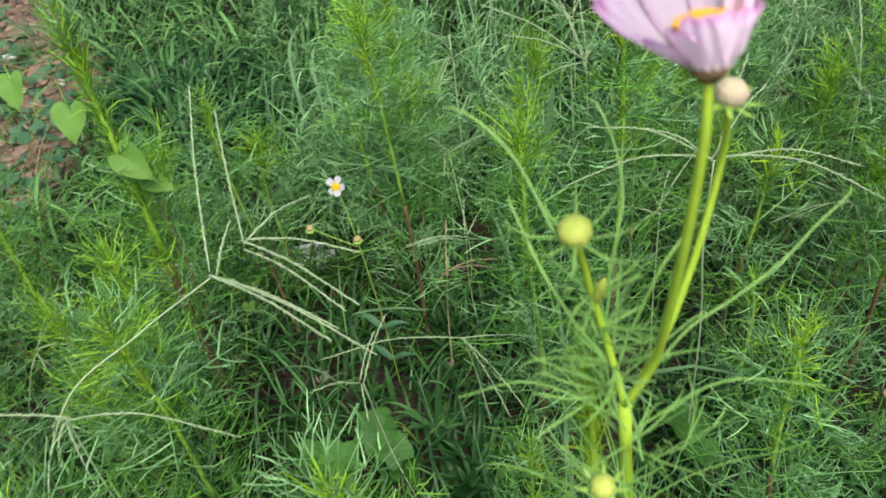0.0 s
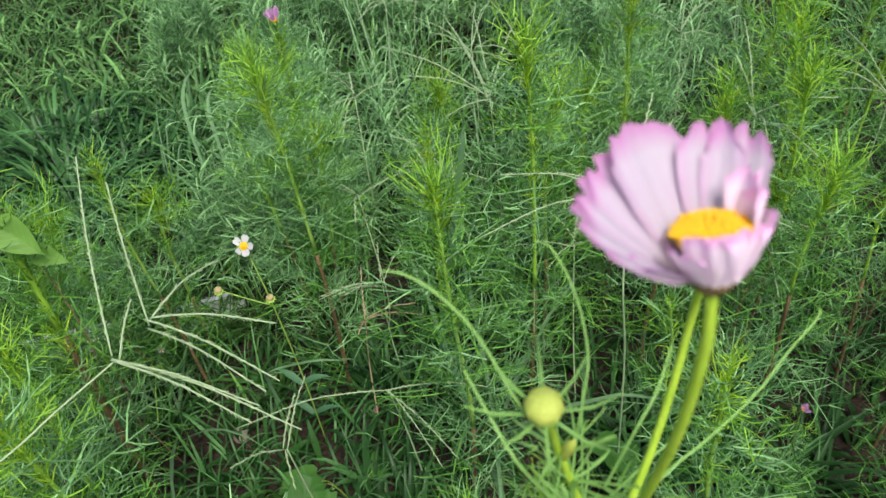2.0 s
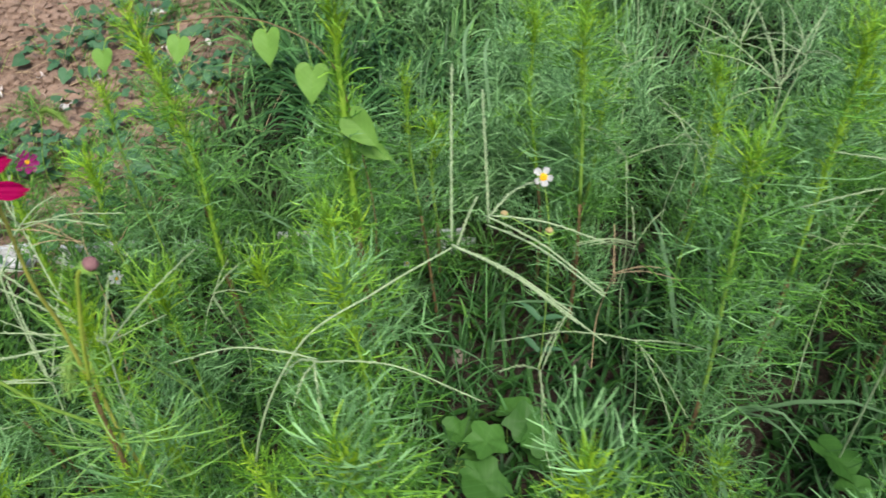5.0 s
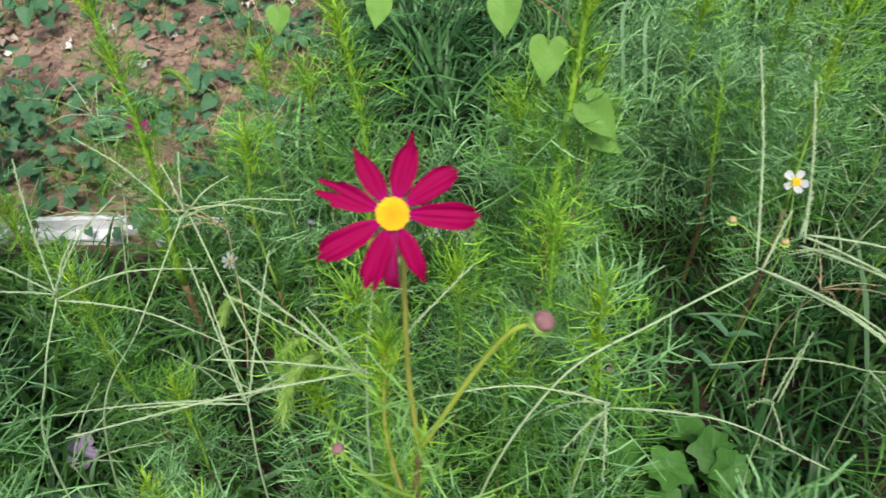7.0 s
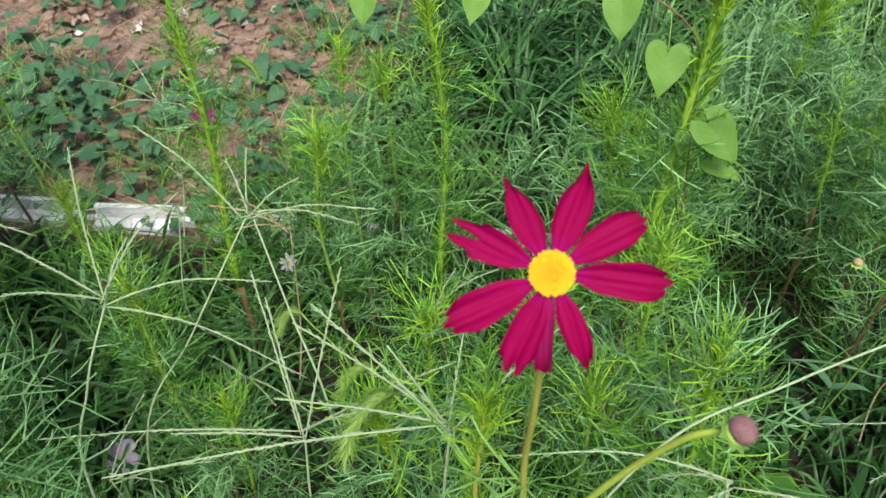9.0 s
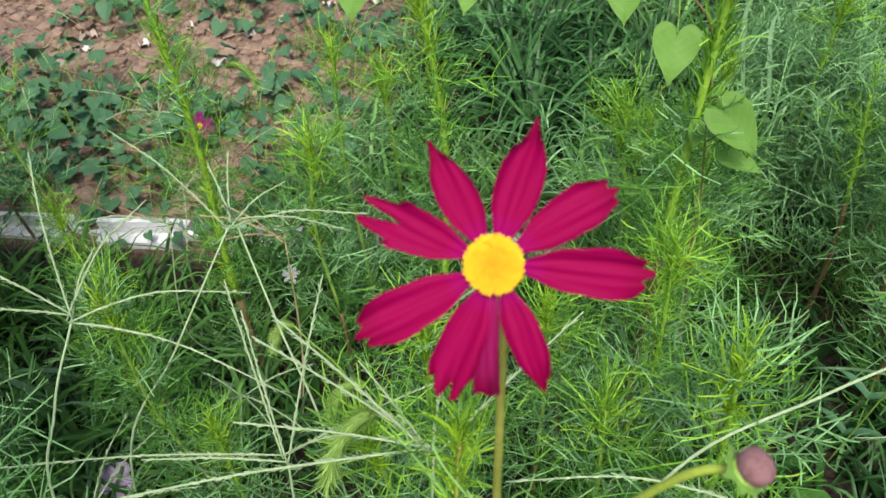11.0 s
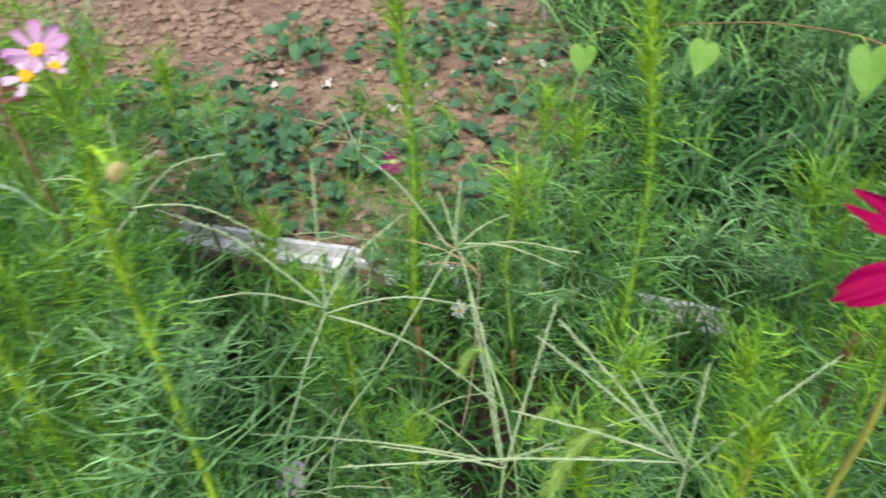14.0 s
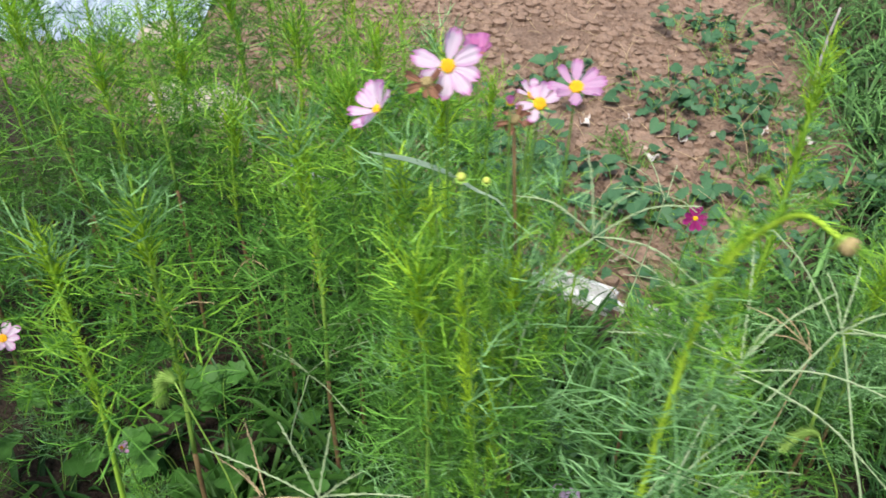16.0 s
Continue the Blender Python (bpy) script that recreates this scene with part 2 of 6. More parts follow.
def soil_material():
    m, t, p, out = nodes_of("bare_soil")
    broad, mid, fine = noise_tex(t, 2.2, 5), noise_tex(t, 14, 6), noise_tex(t, 90, 5)
    a = ramp(t, broad, [(0.3, (0.112, 0.070, 0.050)), (0.7, (0.225, 0.155, 0.115))])
    b = ramp(t, mid, [(0.36, (0.0522, 0.0313, 0.0218)), (0.52, (0.18, 0.12, 0.086)), (0.68, (0.34, 0.245, 0.18))])
    c = ramp(t, fine, [(0.32, (0.0609, 0.0365, 0.0244)), (0.58, (0.28, 0.195, 0.14))])
    col = mixed(t, 0.4, mixed(t, 0.5, a, b), c)
    # the planted bed, in front of the edging: moist humus, shade painted in
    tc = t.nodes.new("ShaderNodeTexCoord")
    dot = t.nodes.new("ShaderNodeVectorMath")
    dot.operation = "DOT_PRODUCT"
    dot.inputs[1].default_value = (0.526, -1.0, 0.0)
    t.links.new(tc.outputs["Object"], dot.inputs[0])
    shaded_humus = ramp(t, fine, [(0.3, (0.013, 0.010, 0.007)), (0.7, (0.048, 0.035, 0.025))])
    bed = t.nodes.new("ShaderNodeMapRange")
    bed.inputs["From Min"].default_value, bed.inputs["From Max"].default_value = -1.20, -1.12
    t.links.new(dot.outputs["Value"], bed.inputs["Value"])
    col = mixed(t, bed.outputs[0], col, shaded_humus)
    # ... and the same shade tone under the tall grass at the open soil's end
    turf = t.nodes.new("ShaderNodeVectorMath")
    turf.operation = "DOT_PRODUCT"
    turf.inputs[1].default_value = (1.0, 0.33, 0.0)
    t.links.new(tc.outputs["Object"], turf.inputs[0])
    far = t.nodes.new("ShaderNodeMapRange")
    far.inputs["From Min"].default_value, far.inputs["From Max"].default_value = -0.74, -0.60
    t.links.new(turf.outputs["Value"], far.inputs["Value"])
    col = mixed(t, far.outputs[0], col, shaded_humus)
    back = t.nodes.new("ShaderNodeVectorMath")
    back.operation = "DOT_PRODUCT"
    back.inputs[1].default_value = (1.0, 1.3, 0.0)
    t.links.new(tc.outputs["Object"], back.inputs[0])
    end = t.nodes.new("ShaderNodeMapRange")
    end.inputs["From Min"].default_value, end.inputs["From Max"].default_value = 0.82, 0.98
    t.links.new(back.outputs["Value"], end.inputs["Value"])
    col = mixed(t, end.outputs[0], col, shaded_humus)
    # farther off, plain trodden earth
    reach = t.nodes.new("ShaderNodeVectorMath")
    reach.operation = "LENGTH"
    t.links.new(tc.outputs["Object"], reach.inputs[0])
    off = t.nodes.new("ShaderNodeMapRange")
    off.inputs["From Min"].default_value, off.inputs["From Max"].default_value = 2.8, 4.2
    t.links.new(reach.outputs["Value"], off.inputs["Value"])
    col = mixed(t, off.outputs[0], col, mixed(t, 0.5, a, c))
    t.links.new(col, p.inputs["Base Color"])
    p.inputs["Roughness"].default_value = 0.95
    p.inputs["Specular IOR Level"].default_value = 0.15
    bump(t, p, mixed(t, 0.5, mid, fine), 1.0, 0.03)
    return m


SOIL = soil_material()

# ---- mesh tools ----
Z = Vector((0, 0, 1))


class Shape:
    """Collects ribbons, tubes and sheets into one mesh."""

    def __init__(self):
        self.v, self.f, self.uv = [], [], {}

    def ribbon(self, pts, widths, side, fold=0.0):
        n = len(self.v)
        if fold:
            drop = fold * Z
            for p, w in zip(pts, widths):
                self.v += [p - side * (w / 2), p - drop * w, p + side * (w / 2)]
            for i in range(len(pts) - 1):
                a = n + 3 * i
                self.f += [(a, a + 1, a + 4, a + 3), (a + 1, a + 2, a + 5, a + 4)]
            return
        for p, w in zip(pts, widths):
            self.v += [p - side * (w / 2), p + side * (w / 2)]
        for i in range(len(pts) - 1):
            a = n + 2 * i
            self.f.append((a, a + 1, a + 3, a + 2))

    def tube(self, pts, radii, sides=6, cap=True):
        n = len(self.v)
        last = len(pts) - 1
        x = None
        for i, p in enumerate(pts):
            d = (pts[min(i + 1, last)] - pts[max(i - 1, 0)]).normalized()
            x = (d.orthogonal() if x is None else x - d * x.dot(d)).normalized()
            y = d.cross(x)
            for k in range(sides):
                a = 2 * math.pi * k / sides
                self.v.append(p + (x * math.cos(a) + y * math.sin(a)) * radii[i])
        for i in range(last):
            for k in range(sides):
                a, b = n + i * sides + k, n + i * sides + (k + 1) % sides
                self.f.append((a, b, b + sides, a + sides))
        if cap:
            self.f.append(tuple(n + k for k in reversed(range(sides))))
            self.f.append(tuple(n + last * sides + k for k in range(sides)))

    def ball(self, centre, rx, ry, rz, seg=10, rings=7, wobble=0.0, rng=None, axis=None):
        n = len(self.v)
        q = Z.rotation_difference(axis) if axis else None
        for i in range(rings + 1):
            th = math.pi * i / rings
            for k in range(seg):
                a = 2 * math.pi * k / seg
                w = 1 + (rng.uniform(-wobble, wobble) if wobble and 0 < i < rings else 0)
                p = Vector((rx * math.sin(th) * math.cos(a) * w, ry * math.sin(th) * math.sin(a) * w, rz * math.cos(th) * w))
                self.v.append(centre + (q @ p if q else p))
        for i in range(rings):
            for k in range(seg):
                a, b = n + i * seg + k, n + i * seg + (k + 1) % seg
                self.f.append((a, a + seg, b + seg, b))

    def mesh(self, name, mat, smooth=True):
        me = bpy.data.meshes.new(name)
        me.from_pydata([tuple(p) for p in self.v], [], self.f)
        me.materials.append(mat)
        if smooth:
            me.polygons.foreach_set("use_smooth", [True] * len(me.polygons))
        me.update()
        return me


def part(name, shape, mat, parent, label="", place=None):
    """Links a shape, or a mesh made before, as one mesh object under a thing or part."""
    me = shape.mesh(name, mat) if isinstance(shape, Shape) else shape
    ob = new(name, me)
    ob.parent = parent
    if place is not None:
        ob.matrix_basis = place
    return tagged(ob, label, "", "", "stuff" if name in ("shoot_tip", "young_leaf") else "")


def thing(name, place, label, category, group="", kind=""):
    """An empty at a thing's base, which carries its parts."""
    ob = new(name)
    ob.empty_display_size = 0.02
    ob.matrix_basis = place
    return tagged(ob, label, category, group, kind)


def curve(points, steps=5):
    """A smooth line (Catmull-Rom) through a few points."""
    p = [Vector(q) for q in points]
    p = [2 * p[0] - p[1], *p, 2 * p[-1] - p[-2]]
    line = []
    for i in range(1, len(p) - 2):
        for k in range(steps):
            u = k / steps
            line.append(0.5 * (2 * p[i] + (p[i + 1] - p[i - 1]) * u + (2 * p[i - 1] - 5 * p[i] + 4 * p[i + 1] - p[i + 2]) * u * u
                               + (3 * p[i] - p[i - 1] - 3 * p[i + 1] + p[i + 2]) * u ** 3))
    line.append(p[-2])
    return line


def taper(n, a, b):
    return [a + (b - a) * i / (n - 1) for i in range(n)]


def frame_to(axis, centre, spin=0.0):
    """A pose at centre whose z axis points along axis."""
    q = Z.rotation_difference(Vector(axis).normalized())
    return Matrix.Translation(centre) @ q.to_matrix().to_4x4() @ Matrix.Rotation(spin, 4, "Z")


# ---- feathery foliage ----


def thread(s, base, way, length, width, rng, bend=0.4, steps=4, lift=0.2):
    """A curved thread leaflet."""
    wild = Vector((rng.uniform(-1, 1), rng.uniform(-1, 1), rng.uniform(-1, 1)))
    side = way.cross(wild).normalized()
    out = way.cross(side) * rng.uniform(-bend, bend) + Z * lift
    hook = way.cross(out) * rng.uniform(-0.5, 0.5) - way * rng.uniform(0.0, 0.25)
    pts, ws = [], []
    for i in range(steps):
        u = i / (steps - 1)
        pts.append(base + (way * u + out * u * u + hook * u ** 4) * length)
        ws.append(width * (1.0 - 0.55 * u * u))
    s.ribbon(pts, ws, side)
    return pts


def feather(s, base, way, length, rng, width=0.0019, pairs=4, lift=0.1):
    """One finely cut leaf: a midrib with paired pinnae, each forked into curling thread leaflets."""
    side = way.cross(Z)
    side = (side if side.length > 0.1 else Vector((1, 0, 0))).normalized()
    side = (side + Vector((0, 0, rng.uniform(-0.8, 0.8)))).normalized()
    droop = rng.uniform(0.0, 0.4)
    spine = [base + (way * u - Z * droop * u * u) * length for u in (0, 0.25, 0.5, 0.75, 1.0)]
    s.ribbon(spine, taper(5, width * 1.2, width * 0.6), side)
    for i in range(pairs):
        u = 0.22 + 0.70 * i / pairs
        p = base + (way * u - Z * droop * u * u) * length
        for sign in (-1, 1):
            d = (way * rng.uniform(0.3, 0.9) + side * sign * rng.uniform(0.6, 1.0) + Z * rng.uniform(-0.15, 0.3)).normalized()
            span = length * (0.58 - 0.30 * u) * rng.uniform(0.7, 1.25)
            pts = thread(s, p, d, span, width, rng, 0.6, 4, lift)
            for fork in (1, 2):
                d2 = (d * 0.7 + side * rng.uniform(-1.0, 1.0) + way * rng.uniform(-0.2, 0.7) + Z * rng.uniform(-0.3, 0.5)).normalized()
                thread(s, pts[fork], d2, span * rng.uniform(0.35, 0.65), width * 0.9, rng, 0.8, 3, lift)


def leaf_pair_mesh(seed, length, width, shoots, mat):
    rng = random.Random(seed)
    s = Shape()
    for sign in (-1, 1):
        rise = rng.uniform(0.1, 0.6)
        way = Vector((sign, rng.uniform(-0.3, 0.3), rise)).normalized()
        feather(s, Vector((0, 0, 0)), way, length * rng.uniform(0.85, 1.15), rng, width)
        for _ in range(shoots):
            way = Vector((sign * rng.uniform(0.25, 0.9), rng.uniform(-0.8, 0.8), rng.uniform(0.35, 1.1))).normalized()
            base = Vector((sign * 0.004, 0, 0.004)) + way * length * rng.uniform(0.05, 0.25)
            feather(s, base, way, length * rng.uniform(0.45, 0.75), rng, width, 3)
    return s.mesh("frond", mat)


def crown_mesh(seed, length, mat):
    """The spray of long young leaves round a shoot's tip."""
    rng = random.Random(seed)
    s = Shape()
    for i in range(10):
        a = i * 2.4 + rng.uniform(-0.3, 0.3)
        flat = 0.35 + 1.0 * (i / 10)
        way = Vector((math.cos(a) * flat, math.sin(a) * flat, 1)).normalized()
        feather(s, Vector((0, 0, -0.0025 * i)), way, length * rng.uniform(0.75, 1.15), rng, 0.0013, 2, 0.3)
    return s.mesh("crown_leaf", mat)


def shoot_tip_mesh(seed, length):
    rng = random.Random(seed)
    s = Shape()
    for i in range(44):
        a = i * 2.4
        flat = rng.uniform(0.1, 0.9)
        way = Vector((math.cos(a) * flat, math.sin(a) * flat, 1)).normalized()
        thread(s, Vector((0, 0, -0.0012 * i)), way, length * rng.uniform(0.6, 1.2), 0.0016, rng, 0.6, 5, 0.0)
    return s.mesh("shoot_tip", TIP)


def sheath_mesh(seed, length, mat, count=54):
    """Young thread leaves that hug a stretch of stem."""
    rng = random.Random(seed)
    s = Shape()
    for i in range(count):
        a = i * 2.4
        o = Vector((math.cos(a), math.sin(a), 0))
        way = (o * rng.uniform(0.15, 1.0) + Z).normalized()
        thread(s, o * 0.0015 + Z * length * (i / count), way, rng.uniform(0.008, 0.026), 0.0012, rng, 0.7, 4, 0.0)
    return s.mesh("young_leaf", mat)


LEAF_PAIRS = [leaf_pair_mesh(10 + i, 0.108, 0.0015, 2, FERN_PALE if i % 2 else FERN) for i in range(10)]
SMALL_PAIRS = [leaf_pair_mesh(40 + i, 0.078, 0.0014, 1, (FERN, FERN_PALE, CROWN)[i % 3]) for i in range(6)]
LUSH_PAIRS, LUSH_SMALL = LEAF_PAIRS[::2], [SMALL_PAIRS[i] for i in (0, 2, 3, 5)]
CROWNS = [crown_mesh(60 + i, 0.070, FERN_PALE if i % 2 else CROWN) for i in range(6)]
SHOOT_TIPS = [shoot_tip_mesh(70 + i, 0.040) for i in range(4)]

SHEATHS = [sheath_mesh(80 + i, 0.060, (TIP, CROWN)[i % 2]) for i in range(6)]


def dress(parent, line, scale, rng, step=0.055):
    """Young leaves along a stem's line, each turned to the stem's way."""
    gone = step
    for p, q in zip(line, line[1:]):
        gone += (q - p).length
        if gone >= step * scale:
            gone = 0.0
            part("young_leaf", rng.choice(SHEATHS), None, parent, "", frame_to(q - p, p, rng.uniform(0, 6.28)) @ Matrix.Scale(scale, 4))


def cosmos_plant(x, y, top, lean=(0.0, 0.0), size=1.0, seed=0, tip=True, bare=0.0, start=0.1, label="", stout=1.0, sparse=1.0):
    """A feathery cosmos: reddish lower stem, green upper stem, pairs of cut leaves and a bright shoot tip."""
    rng = random.Random(seed)
    root = thing("cosmos_plant", pose(x, y, GROUND), label or "bushy green cosmos plant with thread-like feathery leaves in soil", "plant", "cosmos plants")
    h = top - GROUND
    jog = [Vector((rng.uniform(-0.012, 0.012), rng.uniform(-0.012, 0.012), 0)) for _ in range(3)]
    sway = Vector((lean[0], lean[1], 0))
    pts = curve([Vector((0, 0, -0.02)) - sway, Vector((0, 0, h * 0.35)) - sway * 0.65 + jog[0], Vector((0, 0, h * 0.7)) - sway * 0.3 + jog[1], Vector((0, 0, h))], 6)
    cut = rng.randint(5, 10)
    low, high = Shape(), Shape()
    r0 = 0.0042 * size * stout
    radii = taper(len(pts), r0, r0 * 0.42)
    low.tube(pts[:cut + 1], radii[:cut + 1], 6)
    high.tube(pts[cut:], radii[cut:], 6)
    part("lower_stem", low, BROWN, root, "reddish-brown woody lower stem")
    part("upper_stem", high, FRESH if stout > 1 or seed % 3 == 0 else STALK, root, "thick yellow-green upper stem" if stout > 1 else "")
    spin = rng.uniform(0, 6.28)
    z = max(start, 0.06)
    while z < h * (1 - bare) - 0.015:
        u = z / h
        i = min(int(u * (len(pts) - 1)), len(pts) - 2)
        p = pts[i].lerp(pts[i + 1], u * (len(pts) - 1) - i)
        late = u > 0.72
        me = rng.choice((LUSH_SMALL if late else LUSH_PAIRS) if x < -0.6 and y < 0.32 else SMALL_PAIRS if late else LEAF_PAIRS)
        k = size * rng.uniform(0.85, 1.2) * (1.0 if not late else 1.25 - 0.5 * (u - 0.72) / 0.28)
        part("frond", me, None, root, "", Matrix.Translation(p) @ Matrix.Rotation(spin, 4, "Z") @ Matrix.Rotation(rng.uniform(-0.2, 0.2), 4, "X") @ Matrix.Scale(k, 4))
        spin += 1.57 + rng.uniform(-0.4, 0.4)
        z += sparse * rng.uniform(0.026, 0.040) * (0.75 if late else 1.0)
    dress(root, pts[len(pts) * (3 if stout > 1 else 6) // 10:], size * stout, rng, 0.035 if stout > 1 else 0.055)
    if tip:
        crest = Matrix.Translation(pts[-1] - Z * 0.004) @ Matrix.Rotation(spin, 4, "Z") @ Matrix.Scale(size * rng.uniform(1.05, 1.35), 4)
        part("shoot_tip", rng.choice(SHOOT_TIPS), None, root, "bright yellow-green young shoot tip", crest)
        part("crown_leaf", rng.choice(CROWNS), None, root, "", crest)
    return root


# ---- flowers ----


def petal_shape(length, width, cup=0.0, curl=0.0, notch=0.12, teeth=3, slim=0.35, nu=12, nv=14, point=0.0, ragged=0.0, pleat=0.012, seed=0):
    """A petal from its claw at the origin along +x; z is its upper side. Its end is cut into uneven teeth."""
    rng = random.Random(seed)
    s = Shape()
    cuts = [notch * rng.uniform(0.55, 1.3) for _ in range(teeth + 1)]
    fray = [ragged * rng.uniform(-1, 1) for _ in range(nv + 1)]
    waver = [rng.uniform(-0.06, 0.06) for _ in range(nu + 1)]
    for i in range(nu + 1):
        u = i / nu
        w = width * (slim + (1 - slim) * math.sin(min(1.0, u * 1.15) * math.pi / 2)) * (1.0 if u < 0.82 else 1 - 0.9 * (u - 0.82))
        w *= 0.35 + 0.65 * min(1.0, u * 3.5)
        if point and u > 0.5:
            w *= 1 - point * ((u - 0.5) / 0.5) ** 1.6
        w *= 1 + waver[i] * u
        for k in range(nv + 1):
            v = k / nv
            t = 2 * v - 1
            place = v * teeth if teeth else 0.0
            gap = cuts[min(int(place + 0.5), len(cuts) - 1)]
            tooth = gap * math.cos(place * math.pi) ** 4 if teeth and 0 < v < 1 else notch * 0.5
            back = (0.14 * t * t + tooth + fray[k]) * u ** 3
            x = length * (u - back * 0.8)
            z = cup * length * t * t * u + curl * length * u * u + pleat * length * math.sin(v * 17 + u * 3 + seed) * (0.4 + 0.6 * u)
            s.v.append(Vector((x, t * w / 2, z)))
    for i in range(nu):
        for k in range(nv):
            a = i * (nv + 1) + k
            s.f.append((a, a + 1, a + nv + 2, a + nv + 1))
    s.uv = (nu, nv)
    return s


def petal_mesh(name, mat, **kw):
    s = petal_shape(**kw)
    me = s.mesh(name, mat)
    nu, nv = s.uv
    layer = me.uv_layers.new(name="UVMap")
    for loop in me.loops:
        i, k = divmod(loop.vertex_index, nv + 1)
        layer.data[loop.index].uv = (i / nu, k / nv)
    return me


def disc_shape(radius, height, florets, rng):
    """A domed flower centre of many small florets."""
    s = Shape()
    s.ball(Vector((0, 0, 0)), radius * 0.92, radius * 0.92, height * 0.8, 14, 8)
    for i in range(florets):
        r = radius * math.sqrt((i + 0.5) / florets)
        a = i * 2.39996
        z = height * 0.8 * math.sqrt(max(0.0, 1 - (r / radius) ** 2 * 0.85))
        d = Vector((math.cos(a) * r / radius * 0.8, math.sin(a) * r / radius * 0.8, 1)).normalized()
        b = Vector((math.cos(a) * r * 0.95, math.sin(a) * r * 0.95, z - radius * 0.08))
        k = radius * rng.uniform(0.8, 1.0) / math.sqrt(florets)
        s.tube([b, b + d * radius * 0.14, b + d * radius * rng.uniform(0.17, 0.25)], [k, k * 1.2, k * 0.6], 5)
    return s


def blossom(parent, centre, axis, petals, disc_r, disc_h, spin=0.0, florets=60, cup_mat=STALK, calyx=True, seed=0, disc_mat=None):
    """A flower head: the disc carries its petals. petals: rows of mesh, angle, lift, scale, twist (degrees)."""
    rng = random.Random(seed)
    disc = part("flower_disc", disc_shape(disc_r, disc_h, florets, rng), disc_mat or DISC, parent, "" if disc_mat else "golden yellow disc of florets", frame_to(axis, centre, spin))
    for me, angle, lift, scale, twist in petals:
        m = Matrix.Rotation(radians(angle), 4, "Z") @ Matrix.Translation((disc_r * 0.55, 0, -disc_h * 0.1)) @ Matrix.Rotation(radians(-lift), 4, "Y") @ Matrix.Rotation(radians(twist), 4, "X") @ Matrix.Scale(scale, 4)
        part("petal", me, None, disc, "", m)
    if calyx:
        s = Shape()
        s.tube([Vector((0, 0, -disc_r * 0.9)), Vector((0, 0, -disc_r * 0.55)), Vector((0, 0, -disc_r * 0.1))], [disc_r * 0.3, disc_r * 0.75, disc_r * 0.85], 10)
        part("calyx", s, cup_mat, disc)
        for k in range(8):
            s = Shape()
            a = k * math.pi / 4
            o = Vector((math.cos(a), math.sin(a), 0))
            s.ribbon([o * disc_r * 0.6 - Z * disc_r * 0.4, o * disc_r * 1.2 - Z * disc_r * 0.25, o * disc_r * 1.7 - Z * disc_r * 0.3], [disc_r * 0.5, disc_r * 0.4, disc_r * 0.05], Vector((-o.y, o.x, 0)))
            part("sepal", s, cup_mat, disc)
    return disc


def bud_part(parent, centre, axis, radius, mat, label, sepals=True, needle_mat=None, long_sepals=0.0, seed=0):
    """A round closed bud with a green cup of bracts below."""
    rng = random.Random(seed)
    s = Shape()
    n_seg = 16
    s.ball(Vector((0, 0, 0)), radius, radius, radius * 0.92, n_seg, 10)
    for i, p in enumerate(s.v):
        a = math.atan2(p.y, p.x)
        s.v[i] = Vector((p.x, p.y, p.z * (0.86 if p.z > 0 else 1.0))) * (1 + 0.035 * math.cos(8 * a) * (1 - 0.6 * abs(p.z) / radius) + rng.uniform(-0.014, 0.014))
    bud = part("bud", s, mat, parent, label, frame_to(axis, centre))
    if sepals:
        c = Shape()
        c.tube([Vector((0, 0, -radius * 1.35)), Vector((0, 0, -radius * 1.0)), Vector((0, 0, -radius * 0.55))], [radius * 0.3, radius * 0.62, radius * 0.9], 12)
        part("calyx", c, STALK, bud)
        for k in range(8):
            c = Shape()
            a = k * math.pi / 4 + 0.2
            o = Vector((math.cos(a), math.sin(a), 0))
            side = Vector((-o.y, o.x, 0))
            ln = radius * (1.1 + long_sepals * rng.uniform(0.7, 1.3))
            c.ribbon([o * radius * 0.7 - Z * radius * 0.75, o * (radius * 0.9 + ln * 0.5) - Z * radius * (0.7 - 0.15 * long_sepals), o * (radius * 0.9 + ln) - Z * radius * (0.55 - 0.7 * long_sepals)], [radius * 0.5 / (1 + 1.4 * long_sepals), radius * 0.36 / (1 + 0.45 * long_sepals), radius * 0.06], side)
            part("sepal", c, needle_mat or STALK, bud)
    return bud


# ---- grasses ----


